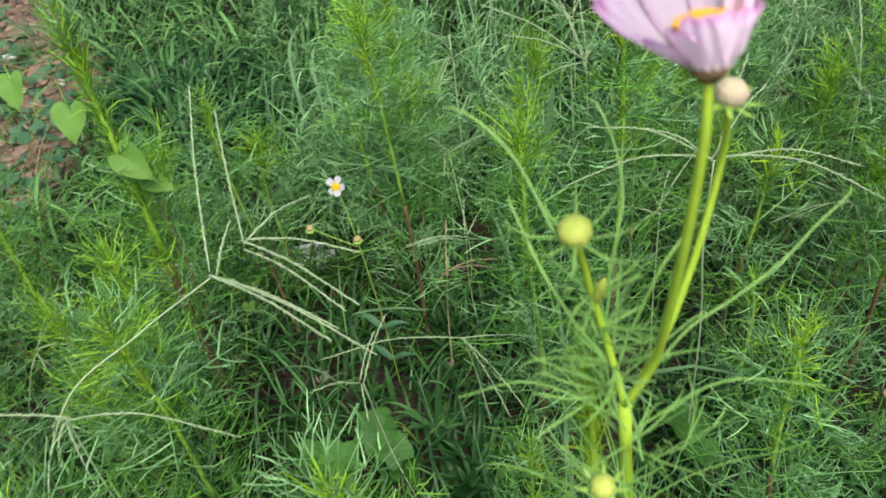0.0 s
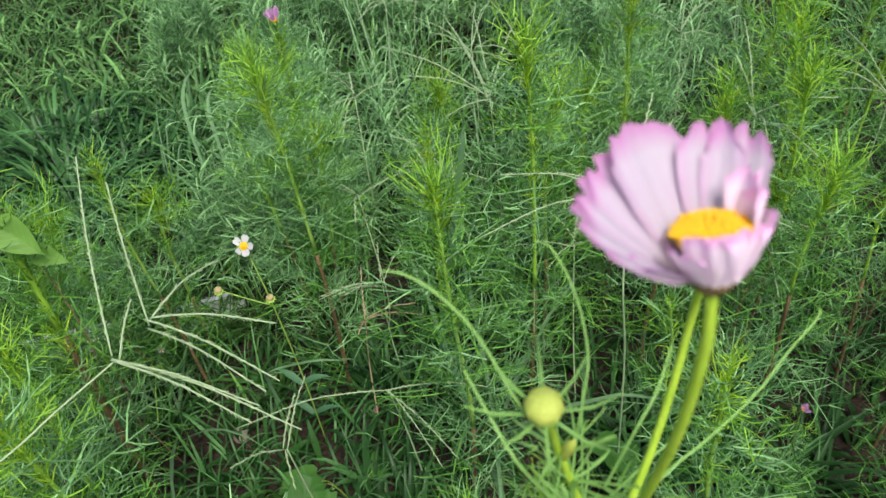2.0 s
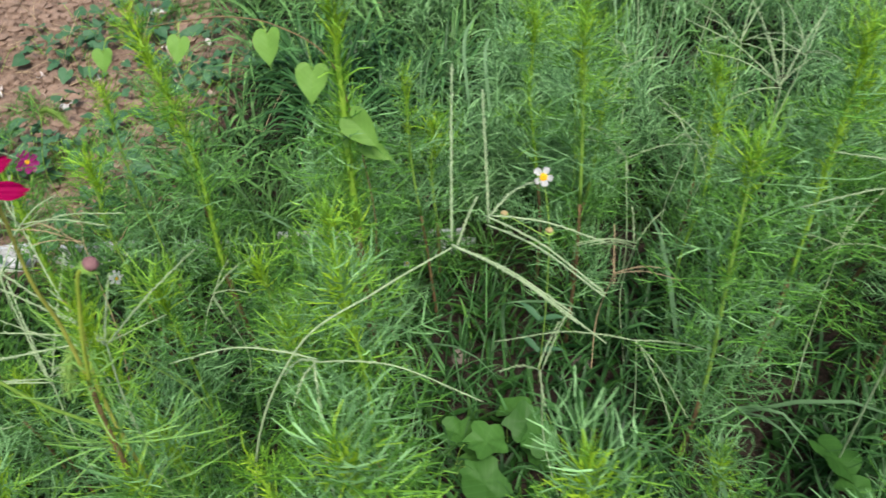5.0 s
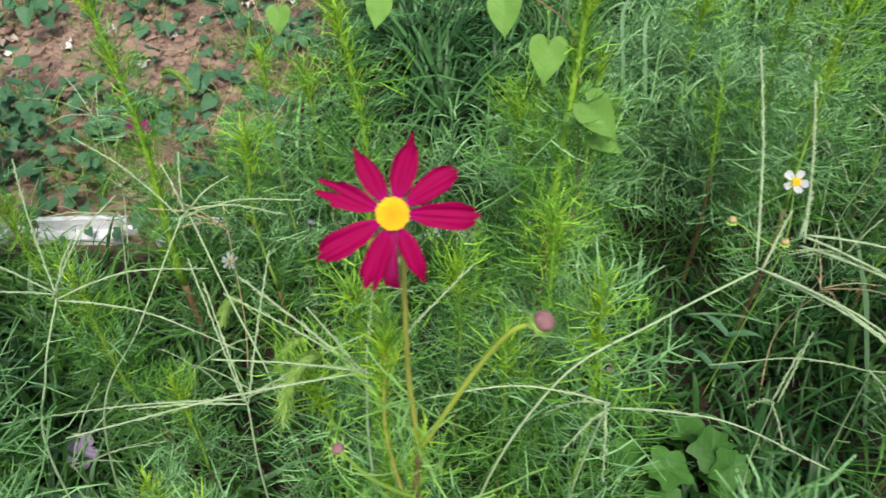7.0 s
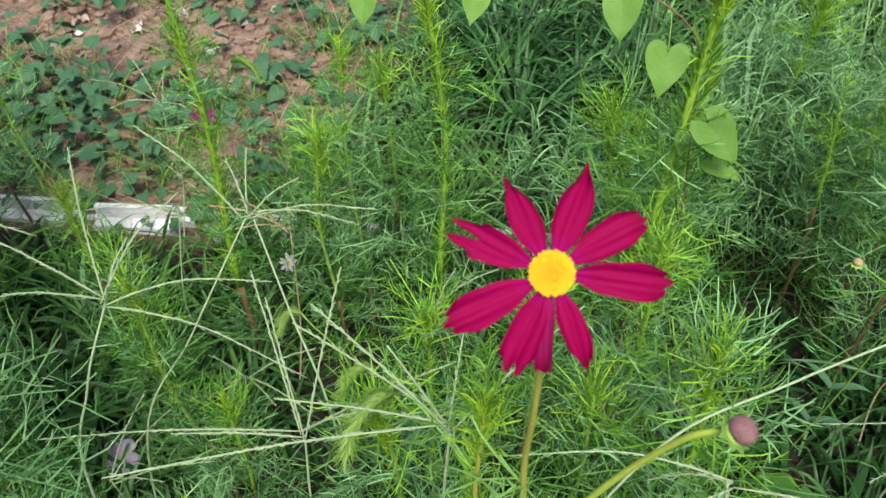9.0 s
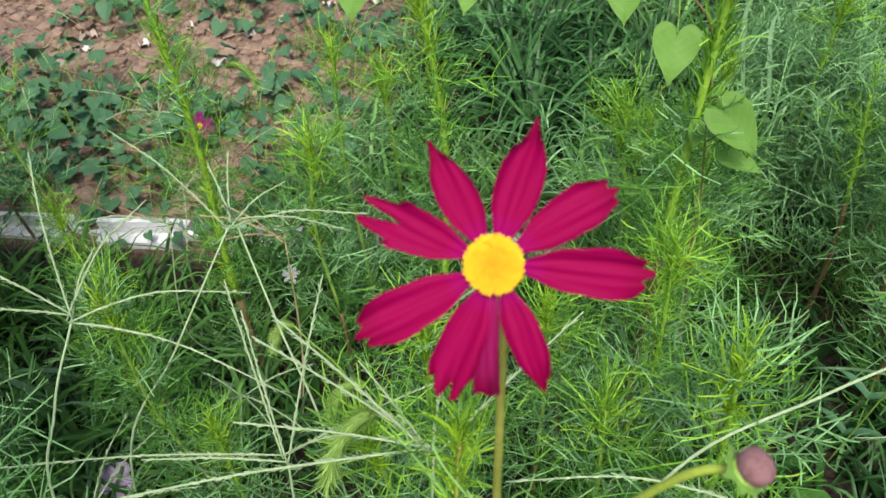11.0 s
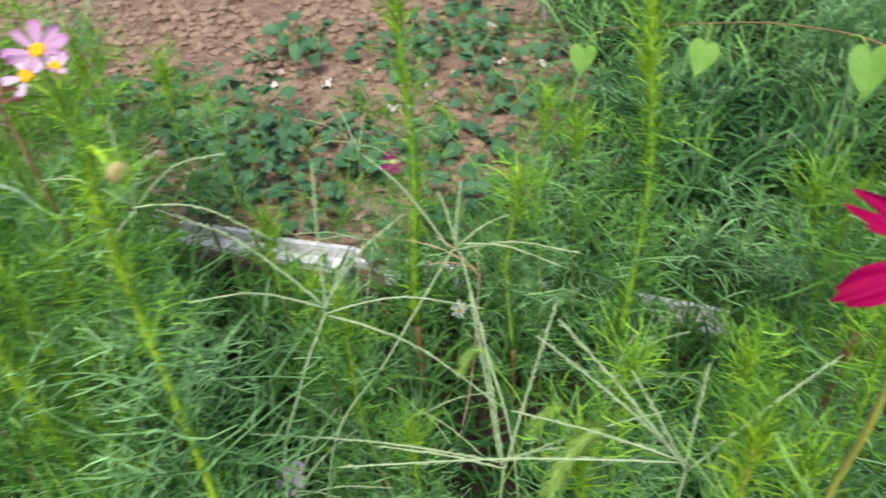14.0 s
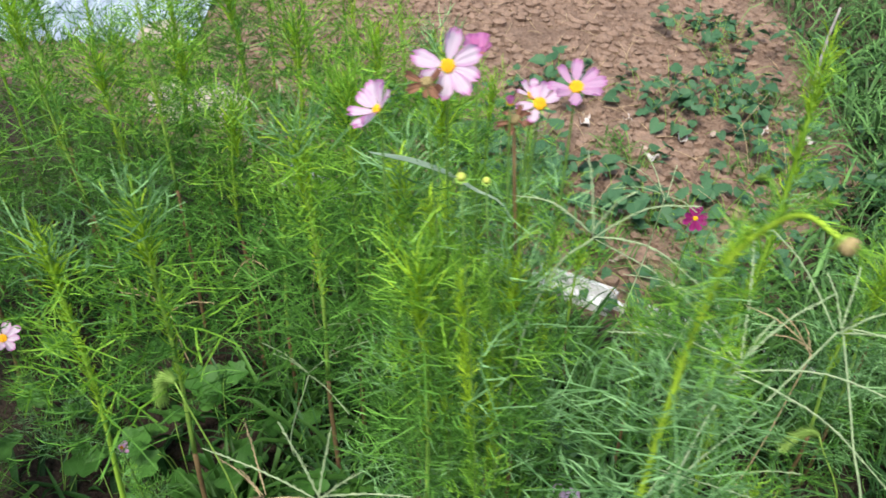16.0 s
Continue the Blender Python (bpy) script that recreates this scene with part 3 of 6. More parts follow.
def seed_head(hub, tips, stalk, sag=0.12, mat=None, seed=0, label="", width=0.0010):
    """A wild grass: one thin stalk and finger-like spikes that spread from its top."""
    rng = random.Random(seed)
    mat = mat or SPIKE
    hub = Vector(hub)
    foot = Vector(stalk[-1])
    root = thing("grass_stalk", Matrix.Translation(foot), label or "wild grass stalk with thin spreading finger-like seed spikes", "grass", "grass seed heads")
    s = Shape()
    line = curve([q - foot for q in map(Vector, (hub, *stalk))], 8)
    s.tube(line, taper(len(line), 0.0010, 0.0016), 6)
    part("stalk", s, mat, root)
    for tip in tips:
        start = Vector(tip[3:]) if len(tip) > 3 else Vector((0, 0, 0))
        tip = Vector(tip[:3]) - start
        b = hub + start - foot + Vector((rng.uniform(-0.004, 0.004), rng.uniform(-0.004, 0.004), rng.uniform(-0.003, 0.006)))
        mid = b + tip * 0.55 + Z * sag * tip.length
        pts = curve([b, b + tip * 0.25 + Z * sag * 0.7 * tip.length, mid, b + tip], 6)
        s = Shape()
        s.tube(pts, [width * (0.75 if i < 2 else 1.0) * (1 - 0.45 * i / len(pts)) for i in range(len(pts))], 5)
        n = max(8, int(tip.length / 0.0032))
        for i in range(n):
            u = 0.12 + 0.86 * i / n
            j = min(int(u * (len(pts) - 1)), len(pts) - 2)
            p = pts[j].lerp(pts[j + 1], u * (len(pts) - 1) - j)
            d = (pts[j + 1] - pts[j]).normalized()
            o = d.cross(Vector((rng.uniform(-1, 1), rng.uniform(-1, 1), rng.uniform(-1, 1)))).normalized()
            q = p + o * width * 0.7
            s.ribbon([q, q + (d * 0.8 + o * 0.35) * 0.0024, q + (d + o * 0.5) * 0.0048], [0.0008, 0.0016, 0.0003], d.cross(o))
        part("spike", s, mat, root)
    return root


def foxtail(base, top, nod, length, seed=0, full=1.0):
    """A green foxtail: a nodding, bristly cylinder on a thin stalk."""
    rng = random.Random(seed)
    foot = Vector(base)
    root = thing("foxtail_grass", Matrix.Translation(foot), "green foxtail grass with a nodding bristly head", "grass", "foxtails")
    a = Vector(top) - foot
    n = Vector(nod)
    s = Shape()
    s.tube(curve([Vector((0, 0, -0.01)), a * 0.5 - n * 0.1, a], 6), taper(13, 0.0014, 0.0009), 5)
    part("stalk", s, STALK, root)
    head = Shape()
    line = curve([a, a + n * length * 0.35 + Z * length * 0.2, a + n * length * 0.75 + Z * length * 0.1, a + n * length - Z * length * 0.25], 7)
    k = len(line)
    head.tube(line, [0.0016 + 0.0034 * full * math.sin(math.pi * min(1, 0.12 + 0.86 * i / (k - 1))) for i in range(k)], 7)
    for i in range(int(460 * full)):
        u = rng.random() * (k - 1.001)
        j = int(u)
        p = line[j].lerp(line[j + 1], u - j)
        d = (line[j + 1] - line[j]).normalized()
        o = d.cross(Vector((rng.uniform(-1, 1), rng.uniform(-1, 1), rng.uniform(-1, 1)))).normalized()
        head.ribbon([p + o * 0.003, p + o * 0.006 * full + d * 0.004, p + o * rng.uniform(0.007, 0.011) * full + d * 0.009], [0.0011, 0.0008, 0.0002], d.cross(o))
    part("head", head, FUZZ, root, "pale green bristly seed head")
    return root


def blade(s, base, way, length, width, rng, droop=0.5):
    side = Vector((-way.y, way.x, 0))
    side = (side if side.length > 0.01 else Vector((1, 0, 0))).normalized()
    pts, ws = [], []
    for i in range(6):
        u = i / 5
        pts.append(base + (way * u - Z * droop * u * u * u) * length)
        ws.append(width * (0.7 + 0.6 * u if u < 0.4 else 1.3 * (1 - u) / 0.6 * 0.72 + 0.03))
    s.ribbon(pts, ws, side, 0.25)


def heart_rim(sharp=0.0):
    """The outline of a heart-shaped leaf, from the notch round one lobe to the tip and back."""
    half = curve([(0.0, 0.0, 0), (0.07, 0.13, 0), (0.23, 0.20, 0), (0.40, 0.10, 0), (0.46, -0.12, 0), (0.38, -0.38, 0), (0.20, -0.62, 0), (0.07 - 0.04 * sharp, -0.78, 0), (0.0, -0.90 - 0.06 * sharp, 0)], 2)
    return [(p.x, p.y) for p in half] + [(-p.x, p.y) for p in reversed(half[1:-1])]


def heart_mesh(seed, mat=None, fold=0.26):
    """A heart-shaped leaf: notch at the origin, tip along -y, with a sunk midrib and a wavy blade."""
    s = Shape()
    rim, rings = heart_rim(seed % 2), 6
    n = len(rim)
    s.v.append(Vector((0, -0.16, -0.01)))
    for r in range(1, rings + 1):
        k = r / rings
        for i, (x, y) in enumerate(rim):
            px, py = x * k * (1 + 0.05 * math.sin(3 * y + seed)), -0.16 + (y + 0.16) * k
            px += 0.05 * (py + 0.1) * math.sin(2.1 * seed)
            z = fold * abs(px) ** 1.3 - 0.22 * (py + 0.16) ** 2 * (1 if py < -0.16 else 0.4) + 0.022 * math.sin(9 * py + 6 * abs(px) + seed) * k + 0.015 * math.sin(23 * (px + py)) * k * k
            s.v.append(Vector((px, py, z)))
    for i in range(n):
        j = (i + 1) % n
        s.f.append((0, 1 + i, 1 + j))
        for r in range(rings - 1):
            a, b = 1 + r * n + i, 1 + r * n + j
            s.f.append((a, a + n, b + n, b))
    return s.mesh("leaf", mat or HEART)

# ---- ground ----


def curb_y(x):
    return 0.39 + 0.526 * (x + 1.53)


def bare(x, y):
    """Whether the soil lies open there, beyond the brick edging."""
    return y > curb_y(x) + 0.05 and x < (-0.98 - 0.33 * max(0.0, y - 0.85) if y < 1.6 else -1.23 - 1.3 * (y - 1.6))


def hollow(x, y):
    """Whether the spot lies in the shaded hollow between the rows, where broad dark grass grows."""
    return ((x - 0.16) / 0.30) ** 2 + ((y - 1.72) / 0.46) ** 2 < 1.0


def lie(x, y):
    n = noise.noise(Vector((x * 3.1, y * 3.1, 1.7))) * 0.012 + noise.noise(Vector((x * 11, y * 11, 4.2))) * 0.006
    if bare(x, y):
        n += 0.008 * noise.noise(Vector((x * 27, y * 27, 8.0)))
    return GROUND + n


def grid_lines(lo, hi, step):
    mid = [lo + step * i for i in range(int((hi - lo) / step) + 1)]
    out = [0.1, 0.3, 0.8, 2, 6, 20, 80, 400]
    return [lo - d for d in reversed(out)] + mid + [mid[-1] + d for d in out]


gx, gy = grid_lines(-4.2, 1.8, 0.03), grid_lines(-1.3, 3.6, 0.03)
soil = bpy.data.meshes.new("ground")
soil.from_pydata([(x, y, lie(x, y) if abs(x) < 5 and abs(y) < 5 else GROUND) for y in gy for x in gx], [],
                 [(j * len(gx) + i, j * len(gx) + i + 1, (j + 1) * len(gx) + i + 1, (j + 1) * len(gx) + i) for j in range(len(gy) - 1) for i in range(len(gx) - 1)])
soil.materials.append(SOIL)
soil.polygons.foreach_set("use_smooth", [True] * len(soil.polygons))
tagged(new("ground", soil), "reddish-brown bare garden soil with clods and litter", "soil", "", "structure")

# ---- white brick edging ----


def brick_mesh(seed):
    bm = bmesh.new()
    bmesh.ops.create_cube(bm, size=1.0)
    bmesh.ops.scale(bm, vec=(0.240, 0.072, 0.110), verts=bm.verts)
    bmesh.ops.bevel(bm, geom=bm.edges[:], offset=0.030, segments=4, affect="EDGES")
    rng = random.Random(seed)
    for v in bm.verts:
        v.co += Vector((rng.uniform(-1, 1), rng.uniform(-1, 1), rng.uniform(-1, 1))) * 0.0012
        v.co.z += 0.010 * (1 - (v.co.x / 0.12) ** 2)
    me = bpy.data.meshes.new("brick")
    bm.to_mesh(me)
    bm.free()
    me.materials.append(PAINT)
    return me


BRICKS = [brick_mesh(i) for i in range(4)]
edging = thing("brick_edging", pose(0, 0, GROUND), "row of white-painted bricks half sunk in soil", "edging", "", "structure")
along = math.atan2(0.526, 1.0)
ex, ey = math.cos(along), math.sin(along)
rng = random.Random(5)
for i in range(-3, 5):
    d = 0.258 * i + rng.uniform(-0.008, 0.008)
    x, y = -1.205 + ex * d - ey * 0.008, curb_y(-1.205) + ey * d + ex * 0.008
    part("brick", BRICKS[i % 4], None, edging, "", pose(x, y, -0.008 + rng.uniform(-0.006, 0.006), rng.uniform(-3, 3), rng.uniform(-2, 2), math.degrees(along) + rng.uniform(-3, 3)))

# ---- clods, pebbles, stones ----
rng = random.Random(11)
s = Shape()
for i in range(30000):
    x, y = rng.uniform(-3.6, -0.9), rng.uniform(0.3, 3.2)
    if not bare(x, y) or noise.noise(Vector((x * 3, y * 3, 9.0))) < rng.uniform(-0.5, 0.35):
        continue
    r = 0.0026 * rng.uniform(0.8, 1.3) / max(0.13, rng.random())
    s.ball(Vector((x, y, lie(x, y) + r * 0.15)), r * rng.uniform(0.8, 1.3), r * rng.uniform(0.8, 1.3), r * rng.uniform(0.6, 0.9), 6, 3, 0.3, rng)
tagged(new("soil_clods", s.mesh("soil_clods", CLOD, False)), "crumbled reddish soil clods of many sizes on bare ground", "soil clods", "", "stuff")


def stone(name, x, y, size, mat, label, category="stone", seed=0):
    rng = random.Random(seed)
    s = Shape()
    s.ball(Vector((0, 0, size[2] * 0.35)), *size, 12, 8, 0.09, rng)
    ob = new(name, s.mesh(name, mat))
    ob.matrix_basis = pose(x, y, lie(x, y), 0, 0, rng.uniform(0, 360))
    return tagged(ob, label, category)


stone("stone", -1.74, 1.70, (0.035, 0.02, 0.02), PAINT, "small white stone on bare soil", seed=1)
stone("stone", -1.98, 0.90, (0.018, 0.014, 0.010), STONE, "small white pebble on bare soil", seed=2)
stone("stone", -1.40, 0.86, (0.014, 0.012, 0.01), STONE, "pale yellowish pebble on bare soil", seed=3)
stone("stone", -1.66, 1.18, (0.035, 0.03, 0.012), CLOD, "flat earthy stone on bare soil", seed=4)
stone("stone", -1.76, 1.03, (0.03, 0.022, 0.012), CLOD, "dry clod of subsoil on bare soil", seed=5)
stone("stone", -0.07, 0.79, (0.02, 0.016, 0.010), DULL_STONE, "pale grey stone under the plants", seed=6)
stone("stone", 0.16, 0.88, (0.02, 0.016, 0.010), DULL_STONE, "pale grey stone under the plants", seed=7)
stone("stone", -3.12, 0.10, (0.09, 0.07, 0.05), STONE, "pale grey stone beside the bed", seed=8)
stone("stone", -2.50, 0.06, (0.20, 0.13, 0.05), STONE, "flat tan stone slab among plants", seed=9)

# ---- blue-grey ribbed sheet lying beyond the bed ----
s = Shape()
for i in range(81):
    for k in range(13):
        u, v = i / 80 - 0.5, k / 12 - 0.5
        s.v.append(Vector((u * 0.9, v * 0.7, 0.03 + 0.018 * math.sin(u * 0.9 * 2 * math.pi / 0.09) + 0.02 * math.sin(3 * v))))
for i in range(80):
    for k in range(12):
        a = i * 13 + k
        s.f.append((a, a + 13, a + 14, a + 1))
sheet = new("ribbed_sheet", s.mesh("ribbed_sheet", SHEET))
sheet.matrix_basis = pose(-3.55, -0.05, GROUND, 0, 0, 62)
thick = sheet.modifiers.new("thickness", "SOLIDIFY")
thick.thickness = 0.004
tagged(sheet, "blue-grey ribbed plastic sheet lying on ground", "sheet")

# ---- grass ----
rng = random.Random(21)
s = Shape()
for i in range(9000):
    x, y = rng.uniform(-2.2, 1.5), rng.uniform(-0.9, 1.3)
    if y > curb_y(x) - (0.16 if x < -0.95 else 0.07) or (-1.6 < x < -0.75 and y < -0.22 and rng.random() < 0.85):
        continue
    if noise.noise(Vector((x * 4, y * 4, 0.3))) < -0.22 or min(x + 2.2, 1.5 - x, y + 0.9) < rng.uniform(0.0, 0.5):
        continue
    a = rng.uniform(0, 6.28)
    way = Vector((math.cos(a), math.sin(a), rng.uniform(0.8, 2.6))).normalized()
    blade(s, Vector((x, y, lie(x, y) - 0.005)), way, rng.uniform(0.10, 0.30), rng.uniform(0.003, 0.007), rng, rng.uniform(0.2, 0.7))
# dark blade colour stands in for the shade under the cosmos
tagged(new("undergrowth", s.mesh("undergrowth", DARK_GRASS)), "low grass blades covering soil under the cosmos, coloured dark for shade", "grass", "", "stuff")

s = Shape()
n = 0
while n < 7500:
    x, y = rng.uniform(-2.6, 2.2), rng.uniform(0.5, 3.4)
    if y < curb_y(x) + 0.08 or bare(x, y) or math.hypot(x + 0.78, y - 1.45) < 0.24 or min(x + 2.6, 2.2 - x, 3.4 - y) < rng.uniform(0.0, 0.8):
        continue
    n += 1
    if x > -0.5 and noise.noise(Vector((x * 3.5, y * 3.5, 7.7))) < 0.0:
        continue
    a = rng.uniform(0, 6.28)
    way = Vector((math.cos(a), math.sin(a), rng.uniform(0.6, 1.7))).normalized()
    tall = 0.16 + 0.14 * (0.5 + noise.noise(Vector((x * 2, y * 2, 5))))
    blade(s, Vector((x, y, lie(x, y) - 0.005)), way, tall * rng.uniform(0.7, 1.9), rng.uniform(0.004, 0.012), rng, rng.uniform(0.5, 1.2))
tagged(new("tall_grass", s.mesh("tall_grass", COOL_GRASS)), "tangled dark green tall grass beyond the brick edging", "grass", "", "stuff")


# low soil-covering leaves between the stems, both sides of the edging, near-black as shade
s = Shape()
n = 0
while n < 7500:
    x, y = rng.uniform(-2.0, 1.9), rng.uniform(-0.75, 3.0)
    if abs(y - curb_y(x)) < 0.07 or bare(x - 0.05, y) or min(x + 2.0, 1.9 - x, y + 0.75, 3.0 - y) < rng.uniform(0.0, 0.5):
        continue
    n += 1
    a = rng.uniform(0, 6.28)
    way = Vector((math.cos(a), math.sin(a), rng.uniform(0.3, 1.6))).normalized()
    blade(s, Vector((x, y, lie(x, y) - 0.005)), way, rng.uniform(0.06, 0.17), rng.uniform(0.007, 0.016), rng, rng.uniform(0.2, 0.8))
tagged(new("low_leaves", s.mesh("low_leaves", SHADE_LEAF)), "low leaves covering soil, coloured near-black for the shade between the stems", "undergrowth", "", "stuff")

# thread-leaved seedlings that crowd the ground beyond the edging
s = Shape()
n = 0
while n < 380:
    x, y = rng.uniform(-0.75, 0.9), rng.uniform(0.75, 2.4)
    if y < curb_y(x) + 0.07 or bare(x - 0.15, y) or math.hypot(x + 0.70, y - 1.36) < 0.40 or hollow(x, y) and n % 6 or noise.noise(Vector((x * 4.3, y * 4.3, 2.2))) < 0.02 or min(0.9 - x, 2.4 - y) < rng.uniform(0.0, 0.8):
        continue
    n += 1
    tall = rng.uniform(0.16, 0.40)
    foot = Vector((x, y, lie(x, y)))
    tilt = Vector((rng.uniform(-0.06, 0.06), rng.uniform(-0.06, 0.06), 0))
    s.ribbon([foot, foot + tilt * 0.5 + Z * tall * 0.5, foot + tilt + Z * tall], [0.004, 0.003, 0.002], Vector((0.79, 0.61, 0)))
    for i in range(48):
        u = 0.3 + 0.7 * i / 48
        a = i * 2.4 + rng.uniform(-0.4, 0.4)
        way = Vector((math.cos(a), math.sin(a), rng.uniform(0.0, 1.2))).normalized()
        p, span = foot + tilt * u + Z * tall * u, rng.uniform(0.05, 0.125) * (1.15 - 0.5 * u)
        if i % 3 == 0:
            thread(s, p, way, span * 0.7, 0.0021, rng, 0.7, 5, 0.05)
            continue
        bow = rng.uniform(0.25, 0.8)
        across = way.cross(Z + Vector((0.3, 0.2, 0))).normalized()
        line = [p + (way * w + Z * (0.5 * w - bow * w * w * 1.3)) * span for w in (0, 0.2, 0.4, 0.6, 0.8, 1.0)]
        s.ribbon(line, [0.0022, 0.0032, 0.0034, 0.0030, 0.0021, 0.0006], across)
tagged(new("seedling_thicket", s.mesh("seedling_thicket", THICKET)), "dense thicket of light green thread-leaved seedlings beyond the bricks", "undergrowth", "", "stuff")


def grass_tuft(x, y, count, height, width, mat, label, seed, spread=0.9):
    rng = random.Random(seed)
    s = Shape()
    root = thing("grass_tuft", pose(x, y, lie(x, y)), label, "grass", "grass tufts") if count < 16 else None
    for _ in range(count):
        a = rng.uniform(0, 6.28)
        way = Vector((math.cos(a) * spread, math.sin(a) * spread, rng.uniform(0.9, 2.2))).normalized()
        blade(s, Vector((rng.gauss(0, 0.02), rng.gauss(0, 0.02), -0.01)), way, height * rng.uniform(0.6, 1.15), width * rng.uniform(0.7, 1.2), rng, rng.uniform(0.3, 0.8))
        if root:
            part("blade", s, mat, root)
            s = Shape()
    if root:
        return root
    ob = new("grass_tuft", s.mesh("grass_tuft", mat))
    ob.matrix_basis = pose(x, y, lie(x, y))
    return tagged(ob, label, "grass", "grass tufts")


for i in range(56):
    r2 = random.Random(900 + i)
    x, y = r2.uniform(-0.45, 1.6), r2.uniform(0.75, 2.2)
    if y > curb_y(x) - 0.3:
        grass_tuft(x, y, r2.randint(16, 30), r2.uniform(0.30, 0.60), 0.0046, (GRASS, COOL_GRASS, BLUE_GRASS)[i % 3], "loose tuft of thin arching green grass blades", 940 + i, 0.8)
for i in range(92):
    r2 = random.Random(1200 + i)
    x = r2.uniform(-1.0, -0.35) if i < 60 else r2.uniform(-0.4, 0.4) if i < 90 else r2.uniform(-1.7, -1.5)
    y = curb_y(x) + r2.choice((-0.075, -0.06, 0.075))
    grass_tuft(x, y, r2.randint(14, 26) if i < 90 else 7, r2.uniform(0.16, 0.34), 0.004, GRASS, "small tuft of green grass along the brick edging", 1250 + i, 1.1)
for i in range(64):
    r2 = random.Random(1500 + i)
    x, y = r2.uniform(-1.35, -0.2), r2.uniform(-0.15, 0.7)
    if y < curb_y(x) - (0.2 if x < -0.9 else 0.09):
        grass_tuft(x, y, r2.randint(12, 24), r2.uniform(0.16, 0.34), 0.010 if i % 3 else 0.006, DARK_GRASS if i % 2 else GRASS, "tuft of wild grass with broad arching green blades", 1550 + i, 1.0)
for i in range(14):
    r2 = random.Random(2500 + i)
    x, y = r2.uniform(-1.0, -0.5), r2.uniform(0.0, 0.36)
    grass_tuft(x, y, 7, r2.uniform(0.22, 0.40), 0.013, BLUE_GRASS, "loose tuft of broad grey-green grass blades", 2550 + i, 1.3)
# added tufts on the sun's side, mostly unseen, to shade the ground beyond
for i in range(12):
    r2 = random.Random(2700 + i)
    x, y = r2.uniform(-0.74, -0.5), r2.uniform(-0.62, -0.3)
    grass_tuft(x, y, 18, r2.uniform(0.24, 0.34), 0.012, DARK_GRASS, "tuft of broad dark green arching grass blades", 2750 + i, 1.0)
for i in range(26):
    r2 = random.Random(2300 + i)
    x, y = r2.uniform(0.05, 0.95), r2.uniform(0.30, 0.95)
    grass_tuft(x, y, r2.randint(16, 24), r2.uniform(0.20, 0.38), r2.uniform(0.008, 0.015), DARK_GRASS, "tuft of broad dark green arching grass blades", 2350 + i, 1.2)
for i in range(14):
    r2 = random.Random(1800 + i)
    x, y = r2.uniform(-1.25, -0.55), r2.uniform(-0.1, 0.32)
    grass_tuft(x, y, 8, r2.uniform(0.34, 0.5), 0.012, GRASS, "loose tuft of long broad pale green grass blades", 1850 + i, 1.2)
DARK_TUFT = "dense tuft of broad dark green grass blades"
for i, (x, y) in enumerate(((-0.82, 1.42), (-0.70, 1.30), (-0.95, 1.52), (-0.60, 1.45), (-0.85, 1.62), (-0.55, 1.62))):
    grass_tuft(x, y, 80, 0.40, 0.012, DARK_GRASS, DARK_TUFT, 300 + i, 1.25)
# broad dark grass in the gap; its tone also carries the gap's shade
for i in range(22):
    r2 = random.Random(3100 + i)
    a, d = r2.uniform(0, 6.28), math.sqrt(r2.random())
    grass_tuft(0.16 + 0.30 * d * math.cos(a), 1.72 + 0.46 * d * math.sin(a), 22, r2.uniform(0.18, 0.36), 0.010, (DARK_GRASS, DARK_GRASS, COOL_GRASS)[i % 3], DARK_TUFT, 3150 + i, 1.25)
for i, (x, y, h) in enumerate(((-0.28, 1.30, 0.50), (-0.34, 1.26, 0.42), (0.40, 0.86, 0.62), (-0.20, 0.78, 0.55))):
    grass_tuft(x, y, 9, h, 0.009, BLUE_GRASS, "tuft of pale bluish-green arching grass blades", 320 + i, 1.2)
for i in range(60):
    r2 = random.Random(600 + i)
    x, y = r2.uniform(-1.3, 0.5), r2.uniform(-0.35, 0.9)
    if y < curb_y(x) - (0.2 if x < -0.9 else 0.1):
        grass_tuft(x, y, r2.randint(14, 30), r2.uniform(0.2, 0.38), 0.009, GRASS, "tuft of green grass blades between the flower plants", 640 + i)

# ---- cosmos plants ----
KNOWN = [
    (-0.705, 0.443, 0.80, 0.72), (-0.455, 0.600, 0.78, 0.85), (-0.148, 0.662, 0.86, 1.0), (0.100, 0.926, 0.74, 1.1), (0.383, 0.755, 0.71, 1.15),
    (0.465, 0.944, 0.80, 1.1), (0.245, 1.302, 0.50, 0.9), (0.180, 0.163, 0.77, 1.1), (0.346, 0.294, 0.67, 1.1), (0.455, 0.507, 0.44, 0.9),
    (-0.030, 0.100, 0.66, 0.9), (-0.015, 0.420, 0.64, 1.15), (-0.219, 0.486, 0.52, 0.9), (-0.114, 0.414, 0.50, 0.95), (-0.468, 0.212, 0.42, 0.75),
    (-0.571, 0.514, 0.57, 0.85), (-0.537, 0.195, 0.60, 0.8), (-0.966, 0.345, 0.40, 0.7), (-0.605, 0.610, 0.64, 0.8), (-0.905, -0.324, 0.74, 1.1),
    (-0.900, -0.416, 0.73, 1.1), (-0.970, -0.125, 0.74, 1.15), (-0.667, -0.121, 0.75, 1.0), (-0.665, -0.013, 0.71, 0.95), (0.016, 1.171, 0.66, 1.0),
    (-0.749, 0.284, 0.44, 0.75), (-0.289, 0.364, 0.56, 0.8), (0.60, 0.40, 0.55, 1.0), (0.72, 0.62, 0.60, 1.1), (0.86, 0.95, 0.62, 1.1),
]
